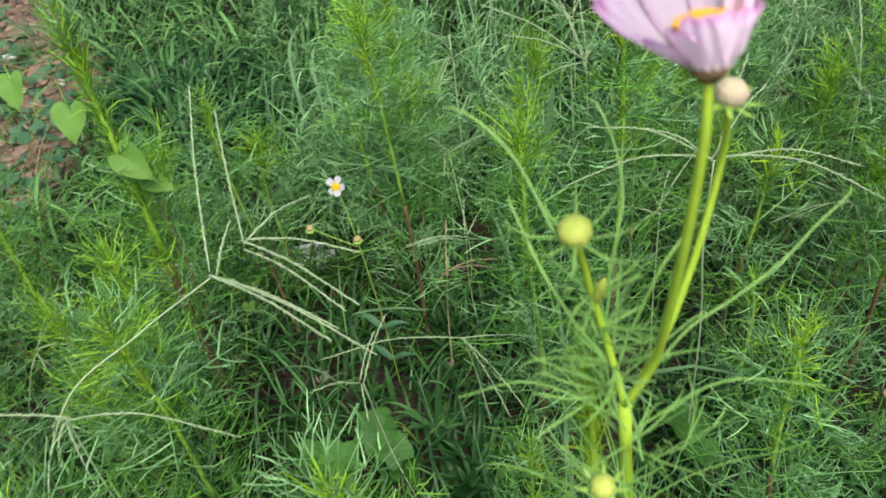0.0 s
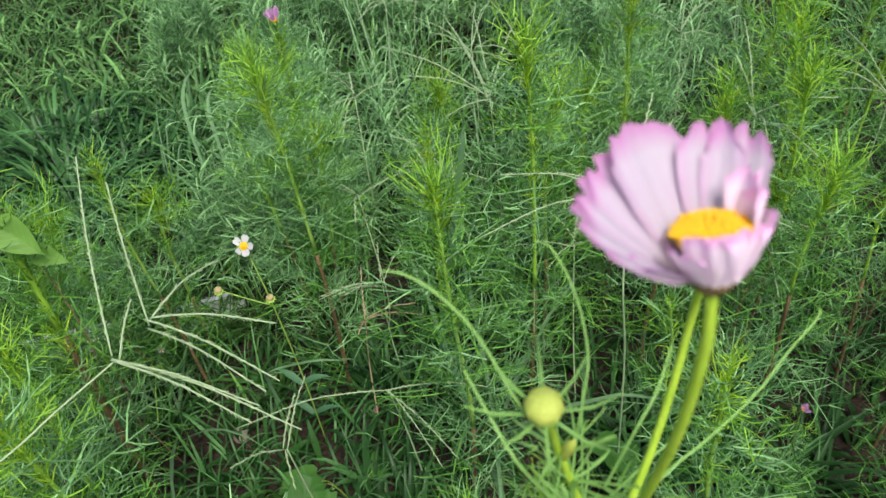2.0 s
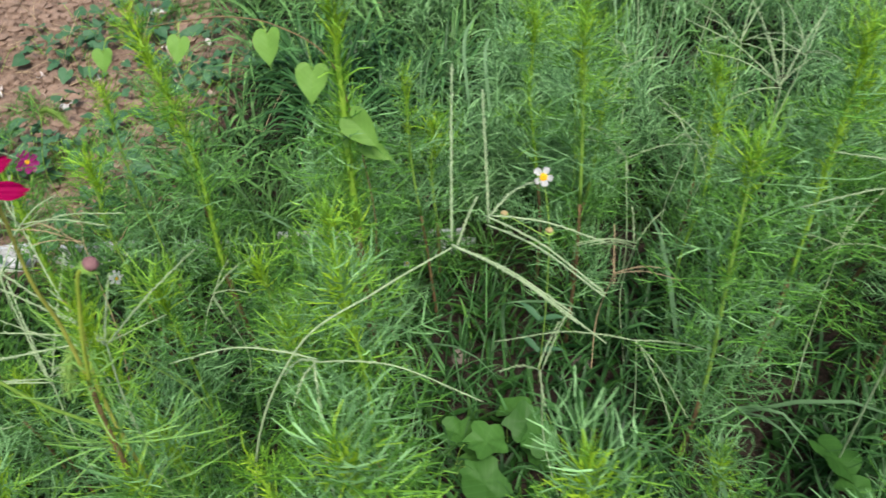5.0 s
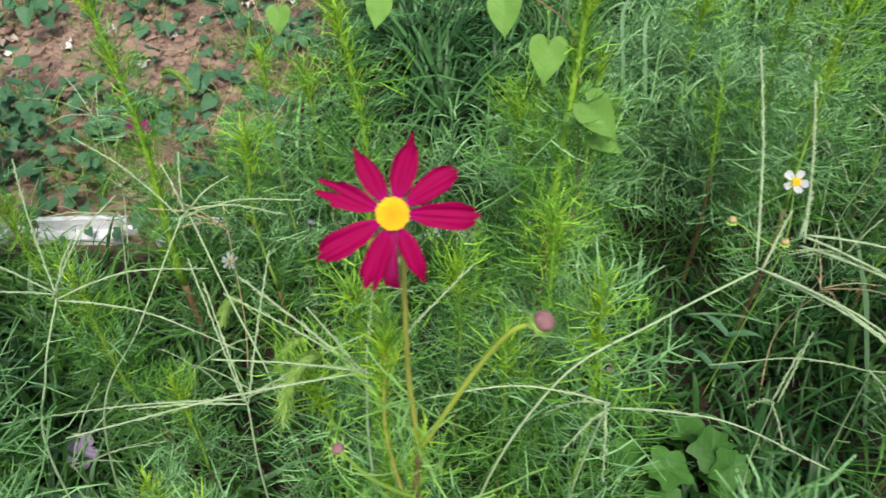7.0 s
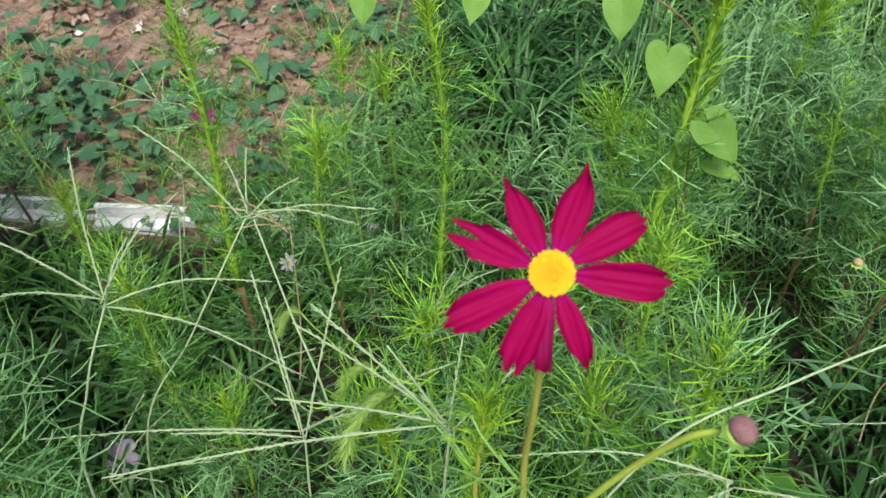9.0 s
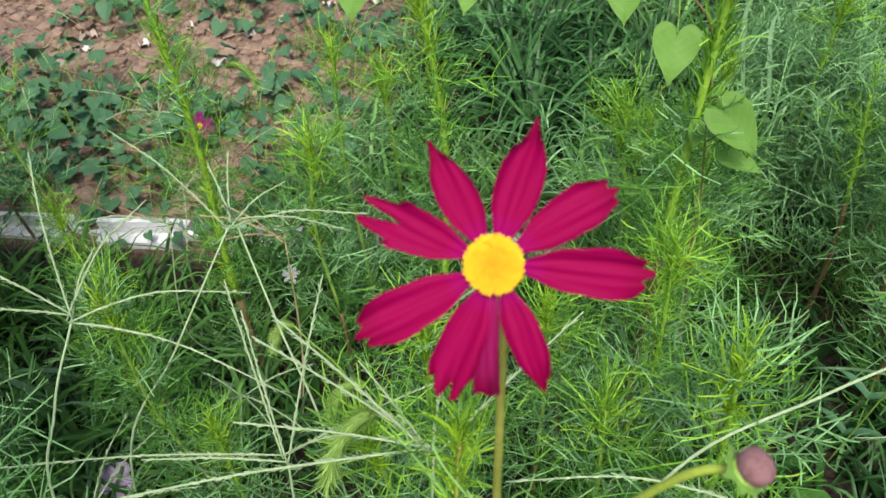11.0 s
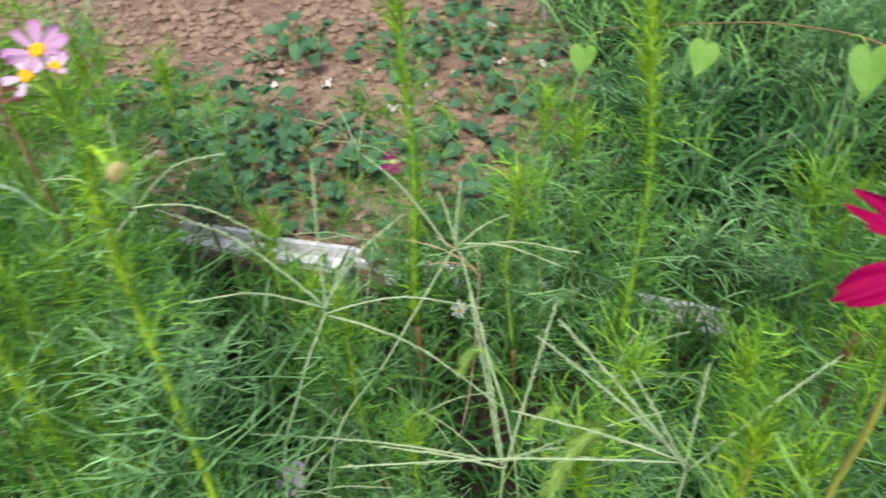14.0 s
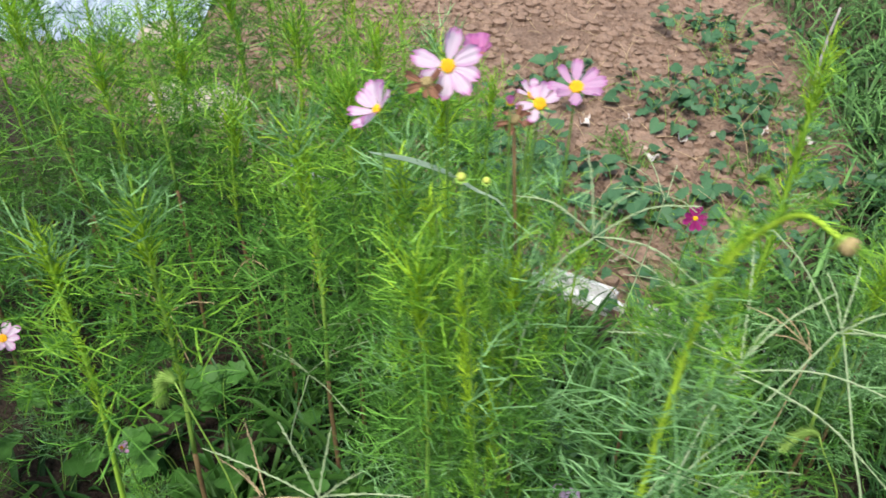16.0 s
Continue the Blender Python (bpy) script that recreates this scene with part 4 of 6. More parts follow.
for i, (x, y, top, size) in enumerate(KNOWN):
    cosmos_plant(x, y, top, start=0.40 if i in (19, 20) else 0.3 if i in (21, 22, 23) else 0.1, lean=(random.Random(i).uniform(-0.02, 0.02), random.Random(i + 50).uniform(-0.02, 0.02)), size=size, seed=100 + i, bare=0.24 if i == 2 else 0.06 if i < 3 else 0.0, stout=(2.3, 1.7, 2.0)[i] if i < 3 else 1.0)
rng = random.Random(77)
spots = [(x, y) for x, y, *_ in KNOWN]
for i, (x, y) in enumerate(((-1.30, -0.12), (-1.18, 0.02), (-1.05, -0.02), (-1.12, 0.16), (-1.26, 0.12), (-0.92, 0.06), (-1.42, 0.04), (-0.84, -0.05), (-1.52, -0.14), (-1.60, -0.02), (-1.70, -0.22), (-1.46, -0.28), (-1.62, 0.12), (-1.84, -0.08))):
    spots.append((x, y))
    cosmos_plant(x, y, 0.62 + 0.03 * (i * 7 % 5), (0.02 * math.sin(5 * i), 0.02 * math.cos(3 * i)), 1.1, 2100 + i, True, start=0.14)
tries = 0
while len(spots) < 148 and tries < 20000:
    tries += 1
    x, y = rng.uniform(-2.0, 1.5), rng.uniform(-0.8, 1.9)
    beyond = y > curb_y(x) - 0.06
    if beyond and (x < -0.2 or y < curb_y(x) + 0.1 or rng.random() < 0.94):
        continue
    if x > 0.4 and y > 0.5 and rng.random() < 0.6 or -0.02 < x < 0.95 and 0.2 < y < 1.0 and (rng.random() < 0.88 or -0.02 < x < 0.5 and 0.36 < y < 0.82):
        continue
    if abs(x - 0.05) < 0.22 and abs(y - 0.85) < 0.15 or (-1.45 < x < -0.78 and -0.66 < y < -0.22) or math.hypot(x + 0.72, y + 0.24) < 0.1:
        continue
    if -1.25 < x < -0.25 and 0.0 < y < 0.75 and (rng.random() < 0.94 or x < -0.7):
        continue
    if x > -0.55 and y < 0.05 + 0.12 * x or -0.95 < x < -0.4 and y < -0.2:
        continue
    if min((x - a) ** 2 + (y - b) ** 2 for a, b in spots) < 0.108 ** 2:
        continue
    spots.append((x, y))
    top = rng.uniform(0.42, 0.62)
    if x < -1.0 and y < 0.3:
        top = rng.uniform(0.6, 0.8)
    if y > 1.0:
        top = rng.uniform(0.5, 0.72)
    if x > 0.45 and y < 1.0:
        top = rng.uniform(0.34, 0.48)
    lean, size, budding = (rng.uniform(-0.04, 0.04), rng.uniform(-0.04, 0.04)), rng.uniform(0.85, 1.2), rng.random() < 0.7
    if not (hollow(x, y) or 0.15 < x < 0.45 and 1.08 < y < 1.4 or math.hypot(x + 0.79, y + 0.15) < 0.05 or math.hypot(x + 0.44, y - 0.80) < 0.09):
        cosmos_plant(x, y, top, lean, size, 1000 + len(spots), budding, sparse=1.32)

for i, (x, y) in enumerate(((0.60, 1.16), (0.74, 1.24), (0.52, 1.26), (0.84, 1.12), (0.68, 1.06))):
    cosmos_plant(x, y, 0.46 + 0.04 * (i % 3), (0.02, 0.01 * i - 0.02), 1.1, 3300 + i, True, sparse=1.2)

# ---- crimson cosmos ----


def facing(axis, right, centre):
    z = Vector(axis).normalized()
    x = Vector(right)
    x = (x - z * x.dot(z)).normalized()
    m = Matrix((x, z.cross(x), z)).transposed().to_4x4()
    return Matrix.Translation(centre) @ m


def needles(parent, base, count, length, rng, up=0.6, width=0.0012):
    """Curling thread leaves round a node, some forked, hooked at the tip."""
    for _ in range(count):
        s = Shape()
        a = rng.uniform(0, 6.28)
        way = Vector((math.cos(a), math.sin(a), rng.uniform(-0.3, 1.5) * up + 0.15)).normalized()
        ln = length * rng.uniform(0.5, 1.4)
        axis = way.cross(Vector((rng.uniform(-1, 1), rng.uniform(-1, 1), rng.uniform(-1, 1)))).normalized()
        turn, hook = rng.uniform(-2.5, 2.5), rng.choice((0, 0.8, 1.6, 2.3)) * rng.choice((-1, 1))
        p, d, at = base.copy(), way.copy(), []
        steps = 11
        for k in range(steps):
            at.append((p.copy(), d.copy()))
            p = p + d * (ln / (steps - 1))
            d = Matrix.Rotation(turn / steps + (hook / 4 if k > steps - 5 else 0.0), 3, axis) @ d
        s.ribbon([q for q, _ in at], [width * (1.0 - 0.5 * (k / steps) ** 3) for k in range(steps)], axis)
        for _ in range(rng.choice((0, 0, 1, 1, 2))):
            q, w = at[rng.randint(2, 6)]
            w2 = (w + Vector((rng.uniform(-0.8, 0.8), rng.uniform(-0.8, 0.8), rng.uniform(-0.3, 0.8)))).normalized()
            thread(s, q, w2, ln * rng.uniform(0.25, 0.5), width * 0.9, rng, 0.7, 5, 0.1)
        part("leaf", s, NEEDLE, parent)


def stem_part(parent, name, pts, r0, r1, mat, label="", steps=6, sides=8):
    s = Shape()
    line = curve(pts, steps)
    s.tube(line, taper(len(line), r0, r1), sides)
    return part(name, s, mat, parent, label)


base = Vector((-0.04, 0.08, GROUND))
crimson = thing("crimson_cosmos", Matrix.Translation(base), "tall cosmos with one open crimson flower and brownish buds", "flower", "flowering cosmos")
C = Vector((-0.045, 0.116, 0.997)) - base
K = Vector((0.028, 0.131, 0.947)) - base
joint = Vector((-0.042, 0.118, 0.785)) - base
c_axis = Vector((0.36, -0.60, 0.71)).normalized()
stem_part(crimson, "stem", [(0, 0, -0.02), (0.0, 0.01, 0.35), (-0.004, 0.030, 0.66), joint], 0.0040, 0.0024, BROWN, "reddish-brown main stem")
dress(crimson, curve([Vector((0.0, 0.01, 0.35)), Vector((-0.004, 0.030, 0.66)), joint], 8)[4:], 0.8, random.Random(62), 0.03)
stem_part(crimson, "flower_stalk", [joint, Vector((-0.051, 0.126, 0.845)) - base, Vector((-0.048, 0.123, 0.905)) - base, C - c_axis * 0.022 + Vector((0.001, 0.003, -0.006)), C - c_axis * 0.006], 0.0019, 0.0012, OCHRE, "slender ochre-green flower stalk")
stem_part(crimson, "bud_stalk", [joint, Vector((-0.019, 0.121, 0.852)) - base, Vector((-0.005, 0.125, 0.892)) - base, Vector((0.012, 0.127, 0.932)) - base, K - Vector((0.004, 0.001, 0.003))], 0.0017, 0.0013, YELLOW_STALK, "yellow-green curved bud stalk")
CR = [petal_mesh("petal", CRIMSON, length=0.0315, width=w, cup=cu, curl=c, notch=nt, teeth=te, point=po, slim=sl, ragged=0.03, pleat=0.022, seed=k)
      for k, (w, cu, c, nt, te, po, sl) in enumerate(((0.0122, 0.16, -0.08, 0.16, 2, 0.10, 0.6), (0.0132, 0.12, -0.05, 0.10, 3, 0.12, 0.5), (0.0122, 0.14, -0.02, 0.05, 1, 0.72, 0.75), (0.0066, 0.40, -0.10, 0.06, 1, 0.2, 0.8),
                                                      (0.0120, 0.14, -0.06, 0.16, 3, 0.0, 0.55), (0.0128, 0.13, -0.05, 0.42, 2, 0.0, 0.5), (0.0104, 0.18, -0.04, 0.05, 1, 0.55, 0.75), (0.0118, 0.10, -0.04, 0.06, 1, 0.70, 0.75)))]
CR[3].materials[0] = CRIMSON_PALE
disc = part("flower_disc", disc_shape(0.0074, 0.0046, 300, random.Random(3)), DISC, crimson, "golden yellow disc of florets", facing(c_axis, (0.773, 0.634, 0), C))
for kind, angle, lift, scale, twist in ((2, 68, 8, 1.04, 6), (1, 27, 4, 0.98, -14), (4, -9, 2, 1.10, 10), (6, -73, -4, 0.94, -8), (3, -95, -10, 0.95, 20),
                                        (0, -116, -2, 1.02, 12), (4, -157, 4, 1.10, 4), (5, 152, 6, 1.02, -6), (7, 113, 8, 0.94, -4)):
    part("petal", CR[kind], None, disc, "", Matrix.Rotation(radians(angle), 4, "Z") @ Matrix.Translation((0.0055, 0, -0.001)) @ Matrix.Rotation(radians(-lift), 4, "Y") @ Matrix.Rotation(radians(twist), 4, "X") @ Matrix.Scale(scale, 4))
s = Shape()
s.tube([Vector((0, 0, -0.008)), Vector((0, 0, -0.005)), Vector((0, 0, -0.001))], [0.002, 0.0052, 0.0068], 12)
part("calyx", s, BROWN, disc)
bud_part(crimson, K, (0.5, 0.3, 0.8), 0.0055, BUD_BROWN, "round brownish-purple closed bud", True, DARK_STALK, -0.5, 4)
# side shoot with slim leaves beside the flower stalk
shoot = [joint - Vector((0, 0, 0.16)), Vector((-0.085, 0.140, 0.72)) - base, Vector((-0.098, 0.165, 0.80)) - base]
stem_part(crimson, "side_shoot", shoot, 0.0022, 0.0016, OCHRE, "yellow-green side shoot")
dress(crimson, curve(shoot, 10)[8:], 0.9, random.Random(61), 0.03)
crest = Matrix.Translation(shoot[-1])
part("shoot_tip", SHOOT_TIPS[1], None, crimson, "", crest)
part("crown_leaf", CROWNS[2], None, crimson, "", crest @ Matrix.Rotation(1.0, 4, "Z") @ Matrix.Scale(0.7, 4))
rng = random.Random(8)
for where, count, length, up in (((-0.09, 0.15, 0.755), 10, 0.06, 0.9), ((-0.050, 0.126, 0.83), 9, 0.035, 0.9), ((-0.044, 0.118, 0.79), 16, 0.06, 0.7), ((-0.044, 0.115, 0.70), 22, 0.09, 0.6), ((-0.042, 0.11, 0.62), 26, 0.10, 0.6)):
    needles(crimson, Vector(where) - base, count, length, rng, up, 0.0013)
for z, k in ((0.25, 1.1), (0.34, 1.1), (0.43, 1.1), (0.52, 1.0), (0.6, 0.9)):
    part("frond", LEAF_PAIRS[int(z * 50) % 7], None, crimson, "", Matrix.Translation((0, 0.02, z)) @ Matrix.Rotation(z * 30, 4, "Z") @ Matrix.Scale(k, 4))
stem_part(crimson, "bud_stalk", [joint - Vector((0.0, 0, 0.07)), Vector((-0.052, 0.082, 0.795)) - base, Vector((-0.058, 0.064, 0.854)) - base], 0.0017, 0.0011, STALK)
bud_part(crimson, Vector((-0.058, 0.063, 0.858)) - base, (-0.2, -0.2, 1), 0.0034, BUD_BROWN, "small rosy closed bud", True, STALK, 0.6, 5)

# ---- pale pink cosmos ----
base = Vector((0.60, 0.21, GROUND))
pink = thing("pink_cosmos", Matrix.Translation(base), "tall cosmos with a half-closed pale pink flower and round buds", "flower", "flowering cosmos")
P = Vector((0.6105, 0.186, 1.1985)) - base
PB = Vector((0.581, 0.197, 1.126)) - base
B2 = Vector((0.616, 0.221, 1.160)) - base
B3 = Vector((0.599, 0.157, 1.062)) - base
pj = Vector((0.598, 0.202, 1.040)) - base
p_axis = Vector((-0.10, 0.28, 0.95)).normalized()
stem_part(pink, "stem", [(0, 0, -0.02), (0.012, 0.015, 0.45), (0.004, 0.006, 0.82), pj], 0.0044, 0.0024, BRIGHT, "stout yellow-green stem")
stem_part(pink, "flower_stalk", [pj, Vector((0.606, 0.203, 1.065)) - base, Vector((0.609, 0.194, 1.10)) - base, Vector((0.6115, 0.185, 1.14)) - base, Vector((0.6125, 0.182, 1.172)) - base, P - p_axis * 0.011], 0.0016, 0.0011, BRIGHT, "smooth yellow-green flower stalk")
stem_part(pink, "bud_stalk", [pj + Vector((0.004, 0.002, 0.012)), Vector((0.6085, 0.214, 1.072)) - base, Vector((0.6135, 0.224, 1.10)) - base, Vector((0.616, 0.229, 1.13)) - base, B2 - Vector((0, 0, 0.005))], 0.0014, 0.0011, BRIGHT)
stem_part(pink, "bud_stalk", [pj, Vector((0.589, 0.209, 1.066)) - base, Vector((0.584, 0.208, 1.088)) - base, Vector((0.582, 0.203, 1.108)) - base, PB - Vector((0, 0, 0.005))], 0.0015, 0.0011, BRIGHT)
s = Shape()
s.tube([Vector(q) - base for q in ((0.5846, 0.2090, 1.083), (0.5858, 0.2080, 1.088), (0.5872, 0.2066, 1.094), (0.5884, 0.2054, 1.099))], [0.0011, 0.0019, 0.0017, 0.0005], 10)
part("side_bud", s, BUD, pink, "tiny pointed yellow-green side bud")
stem_part(pink, "bud_stalk", [pj - Vector((0, 0, 0.09)), Vector((0.603, 0.17, 1.0)) - base, B3 - Vector((0, 0, 0.004))], 0.0018, 0.0013, BRIGHT)
PP = [petal_mesh("petal", PINK, length=0.0275, width=w, cup=cu, curl=c, notch=nt, teeth=te, slim=0.4, ragged=rg, pleat=0.013, seed=20 + k) for k, (w, cu, c, nt, te, rg) in enumerate(
      ((0.0178, 0.08, -0.06, 0.05, 3, 0.02), (0.0132, 0.10, -0.08, 0.14, 3, 0.03), (0.0126, 0.12, -0.10, 0.18, 2, 0.04)))]
PP += [petal_mesh("petal", PINK_BACK_LIFTED, length=0.0140, width=0.0096, cup=0.10, curl=0.02, notch=0.10, teeth=2, slim=0.75, ragged=0.03, pleat=0.03, seed=30 + k) for k in range(2)]
PP.append(petal_mesh("petal", PINK, length=0.0280, width=0.0196, cup=0.0, curl=-0.05, notch=0.12, teeth=3, slim=0.4, ragged=0.04, pleat=0.008, seed=37))
PP.append(petal_mesh("petal", PINK_BACK_LIFTED, length=0.0270, width=0.0110, cup=0.14, curl=0.06, notch=0.12, teeth=2, slim=0.5, ragged=0.03, pleat=0.03, seed=33))
disc = part("flower_disc", disc_shape(0.0068, 0.0036, 120, random.Random(6)), DISC, pink, "golden yellow disc of florets", facing(p_axis, (0.90, 0.43, 0), P - p_axis * 0.0016))
for kind, angle, lift, scale, twist in ((0, 116, 62, 1.05, -4), (1, 90, 58, 0.66, 0), (2, 66, 67, 0.98, 6), (1, 46, 64, 0.94, 12), (5, 137, 54, 0.96, -7), (5, 153, 48, 0.94, -8), (5, 169, 42, 0.92, -8), (5, 186, 37, 0.80, -6), (1, 200, 36, 0.62, -4),
                                        (3, 214, 50, 0.90, -8), (4, 236, 62, 0.98, -6), (3, 258, 66, 0.98, 0), (4, 280, 68, 1.0, 0), (3, 302, 68, 0.96, 4), (4, 324, 66, 1.0, 8), (6, 344, 74, 0.62, 0), (6, 8, 76, 0.72, 4)):
    part("petal", PP[kind], None, disc, "", Matrix.Rotation(radians(angle), 4, "Z") @ Matrix.Translation((0.0044, 0, -0.0069)) @ Matrix.Rotation(radians(-lift), 4, "Y") @ Matrix.Rotation(radians(twist), 4, "X") @ Matrix.Scale(scale * 0.95, 4))
s = Shape()
s.tube([Vector((0, 0, -0.0104)), Vector((0, 0, -0.0089)), Vector((0, 0, -0.0064))], [0.0016, 0.0034, 0.0048], 12)
part("calyx", s, BROWN, disc, "dark green calyx cup")
bud_part(pink, PB, (-0.05, -0.1, 1), 0.0050, BUD, "round yellow-green closed bud", True, NEEDLE, 1.7, 1)
bud_part(pink, B2, (0.2, 0.0, 1), 0.0043, BUD_PALE, "pale yellow closed bud with pinkish tip", True, STALK, 0.2, 2)
bud_part(pink, B3, (-0.1, -0.1, 1), 0.0038, BUD, "small yellow-green closed bud", True, STALK, 0.3, 3)
rng = random.Random(31)
for where, count, length, up in (((0.5845, 0.208, 1.088), 12, 0.018, 0.6), ((0.588, 0.209, 1.072), 18, 0.026, 0.5), ((0.592, 0.207, 1.055), 20, 0.030, 0.5), ((0.590, 0.215, 1.030), 22, 0.036, 0.6), ((0.600, 0.205, 1.010), 20, 0.042, 0.6), ((0.600, 0.205, 0.98), 18, 0.055, 0.6),
                                 ((0.602, 0.212, 0.94), 18, 0.07, 0.5), ((0.605, 0.215, 0.88), 16, 0.08, 0.5)):
    needles(pink, Vector(where) - base, count, length, rng, up, 0.00085)
for shoot in (((0.600, 0.207, 0.90), (0.585, 0.222, 0.955), (0.580, 0.232, 1.005)), ((0.604, 0.205, 0.93), (0.612, 0.175, 0.965), (0.615, 0.168, 1.000))):
    shoot = [Vector(q) - base for q in shoot]
    stem_part(pink, "side_shoot", shoot, 0.0022, 0.0014, BRIGHT)
    dress(pink, curve(shoot, 10)[7:], 0.75, rng, 0.03)
    part("shoot_tip", SHOOT_TIPS[0], None, pink, "", Matrix.Translation(shoot[-1]) @ Matrix.Scale(0.7, 4))
# long single threads that reach out beside the buds
for line in (((0.5815, 0.200, 1.108), (0.5742, 0.1998, 1.1216), (0.5659, 0.2068, 1.1313), (0.5593, 0.2113, 1.1381), (0.5506, 0.2147, 1.1445), (0.5427, 0.2159, 1.1483), (0.5373, 0.2152, 1.1494)),
             ((0.588, 0.210, 1.085), (0.5900, 0.2147, 1.1095), (0.5898, 0.2230, 1.1179), (0.5851, 0.2327, 1.1292), (0.5782, 0.2394, 1.1383), (0.5734, 0.2404, 1.1410)),
             ((0.603, 0.206, 1.050), (0.6146, 0.2145, 1.0719), (0.6273, 0.2258, 1.0790), (0.6397, 0.2379, 1.0871), (0.6484, 0.2491, 1.0955), (0.6550, 0.2566, 1.1009), (0.6563, 0.2596, 1.1035), (0.6537, 0.2606, 1.1054)),
             ((0.598, 0.204, 1.080), (0.6045, 0.2079, 1.1050), (0.6091, 0.2163, 1.1120), (0.6117, 0.2254, 1.1203)), ((0.583, 0.195, 1.085), (0.5751, 0.1895, 1.1109), (0.5664, 0.1967, 1.1211), (0.5600, 0.2026, 1.1291)),
             ((0.602, 0.206, 1.02), (0.630, 0.225, 1.035), (0.668, 0.250, 1.012)), ((0.596, 0.203, 1.03), (0.565, 0.199, 1.045), (0.538, 0.192, 1.035))):
    s = Shape()
    line = curve([Vector(q) - base for q in line], 7)
    way = line[-1] - line[0]
    s.ribbon(line, [0.0010 * (1 - 0.4 * i / len(line)) for i in range(len(line))], way.cross(Vector((0.3, -0.8, 0.5))).normalized(), 0.3)
    part("thread_leaf", s, NEEDLE, pink)

# ---- pink and white cosmos by the bare soil ----
PW = [petal_mesh("petal", PINK_WHITE, length=0.0260, width=w, cup=cu, curl=c, notch=0.14, teeth=3, ragged=0.02, pleat=0.025, seed=40) for w, cu, c in ((0.0152, 0.10, 0.02), (0.0128, 0.20, 0.12), (0.0142, 0.12, -0.12))]
PL = [petal_mesh("petal", PINK_LILAC, length=0.0250, width=w, cup=cu, curl=c, notch=0.16, teeth=3, ragged=0.02, pleat=0.025, seed=41) for w, cu, c in ((0.0120, 0.10, 0.02), (0.0104, 0.20, 0.14))]
PM = [petal_mesh("petal", MAGENTA, length=0.0230, width=w, cup=0.14, curl=c, notch=0.12, teeth=3) for w, c in ((0.0130, 0.08), (0.0115, 0.2))]


def small_cosmos(head, axis, meshes, count, scale, lift, label, foot=None, gap=(), disc_r=0.0062, seed=0):
    rng = random.Random(seed)
    head = Vector(head)
    axis = Vector(axis).normalized()
    foot = Vector(foot) if foot else Vector((head.x + rng.uniform(-0.03, 0.03), head.y + rng.uniform(-0.03, 0.03), GROUND))
    root = thing("flowering_cosmos", Matrix.Translation(foot), label, "flower", "flowering cosmos")
    h = head - foot
    stem_part(root, "stem", [(0, 0, -0.02), (h.x * 0.3 + rng.uniform(-0.01, 0.01), h.y * 0.3, h.z * 0.5), (h.x * 0.85, h.y * 0.85, h.z * 0.88), h - axis * 0.006], 0.0020, 0.0009, DARK_STALK)
    if h.z > 0.5:
        dress(root, curve([Vector((h.x * 0.45, h.y * 0.45, h.z * 0.6)), Vector((h.x * 0.8, h.y * 0.8, h.z * 0.85))], 8), 1.0, rng, 0.04)
    rows = [(meshes[i % len(meshes)], 360 * i / count + rng.uniform(-8, 8), lift + rng.uniform(-10, 10), scale * rng.uniform(0.9, 1.08), rng.uniform(-14, 14)) for i in range(count) if i not in gap]
    blossom(root, h, axis, rows, disc_r, disc_r * 0.7, rng.uniform(0, 6), 45, seed=seed)
    for z in (0.15, 0.25, 0.33, 0.41, 0.49, 0.57, 0.65, 0.73, 0.8, 0.86):
        p = Vector((h.x * z * z, h.y * z * z, h.z * z))
        part("frond", rng.choice(LEAF_PAIRS if z < 0.6 else SMALL_PAIRS), None, root, "", Matrix.Translation(p) @ Matrix.Rotation(rng.uniform(0, 6), 4, "Z") @ Matrix.Scale((1.0 if z < 0.6 else 0.8) * min(1.0, h.z * 2.2), 4))
    return root


PWL = "cosmos with an open white flower edged in pink"
small_cosmos((-0.717, -0.065, 0.927), (0.62, -0.35, 0.62), PW, 8, 1.12, 12, PWL, gap=(5,), seed=1)
small_cosmos((-0.741, -0.122, 0.889), (0.0, -0.75, 0.66), PW, 8, 1.05, 24, "cosmos with a half-open white and pink flower seen from aside", gap=(2,), disc_r=0.0044, seed=2)
small_cosmos((-0.674, 0.043, 0.901), (0.40, -0.30, 0.85), PL, 8, 0.95, 14, "cosmos with an open lilac-pink flower", seed=3)
small_cosmos((-0.718, 0.038, 0.866), (0.45, -0.40, 0.75), PW, 8, 0.75, 10, "cosmos with a small white flower losing its petals", gap=(1, 4, 5), seed=4)
small_cosmos((-0.781, 0.005, 0.900), (0.20, -0.10, 0.95), PM, 8, 0.85, 45, "cosmos with a cupped magenta-pink flower", seed=5)
small_cosmos((-0.710, -0.002, 0.880), (0.3, -0.2, 0.95), PM, 7, 0.42, 72, "cosmos with a small closed magenta bud flower", disc_r=0.003, seed=6)
small_cosmos((-0.785, 0.080, 0.836), (0.3, -0.2, 0.9), PW, 8, 0.7, 35, PWL, gap=(3,), seed=7)
small_cosmos((-1.21, -0.525, 0.40), (0.5, 0.1, 0.85), PW, 8, 0.95, 20, PWL, seed=8)
small_cosmos((-0.985, 0.636, 0.365), (0.75, -0.5, 0.55), [petal_mesh("petal", MAROON, length=0.019, width=0.010, cup=0.12, curl=0.05, notch=0.1, teeth=2)], 8, 1.25, 14, "low cosmos with a dark maroon flower by bare soil", disc_r=0.0045, seed=9)
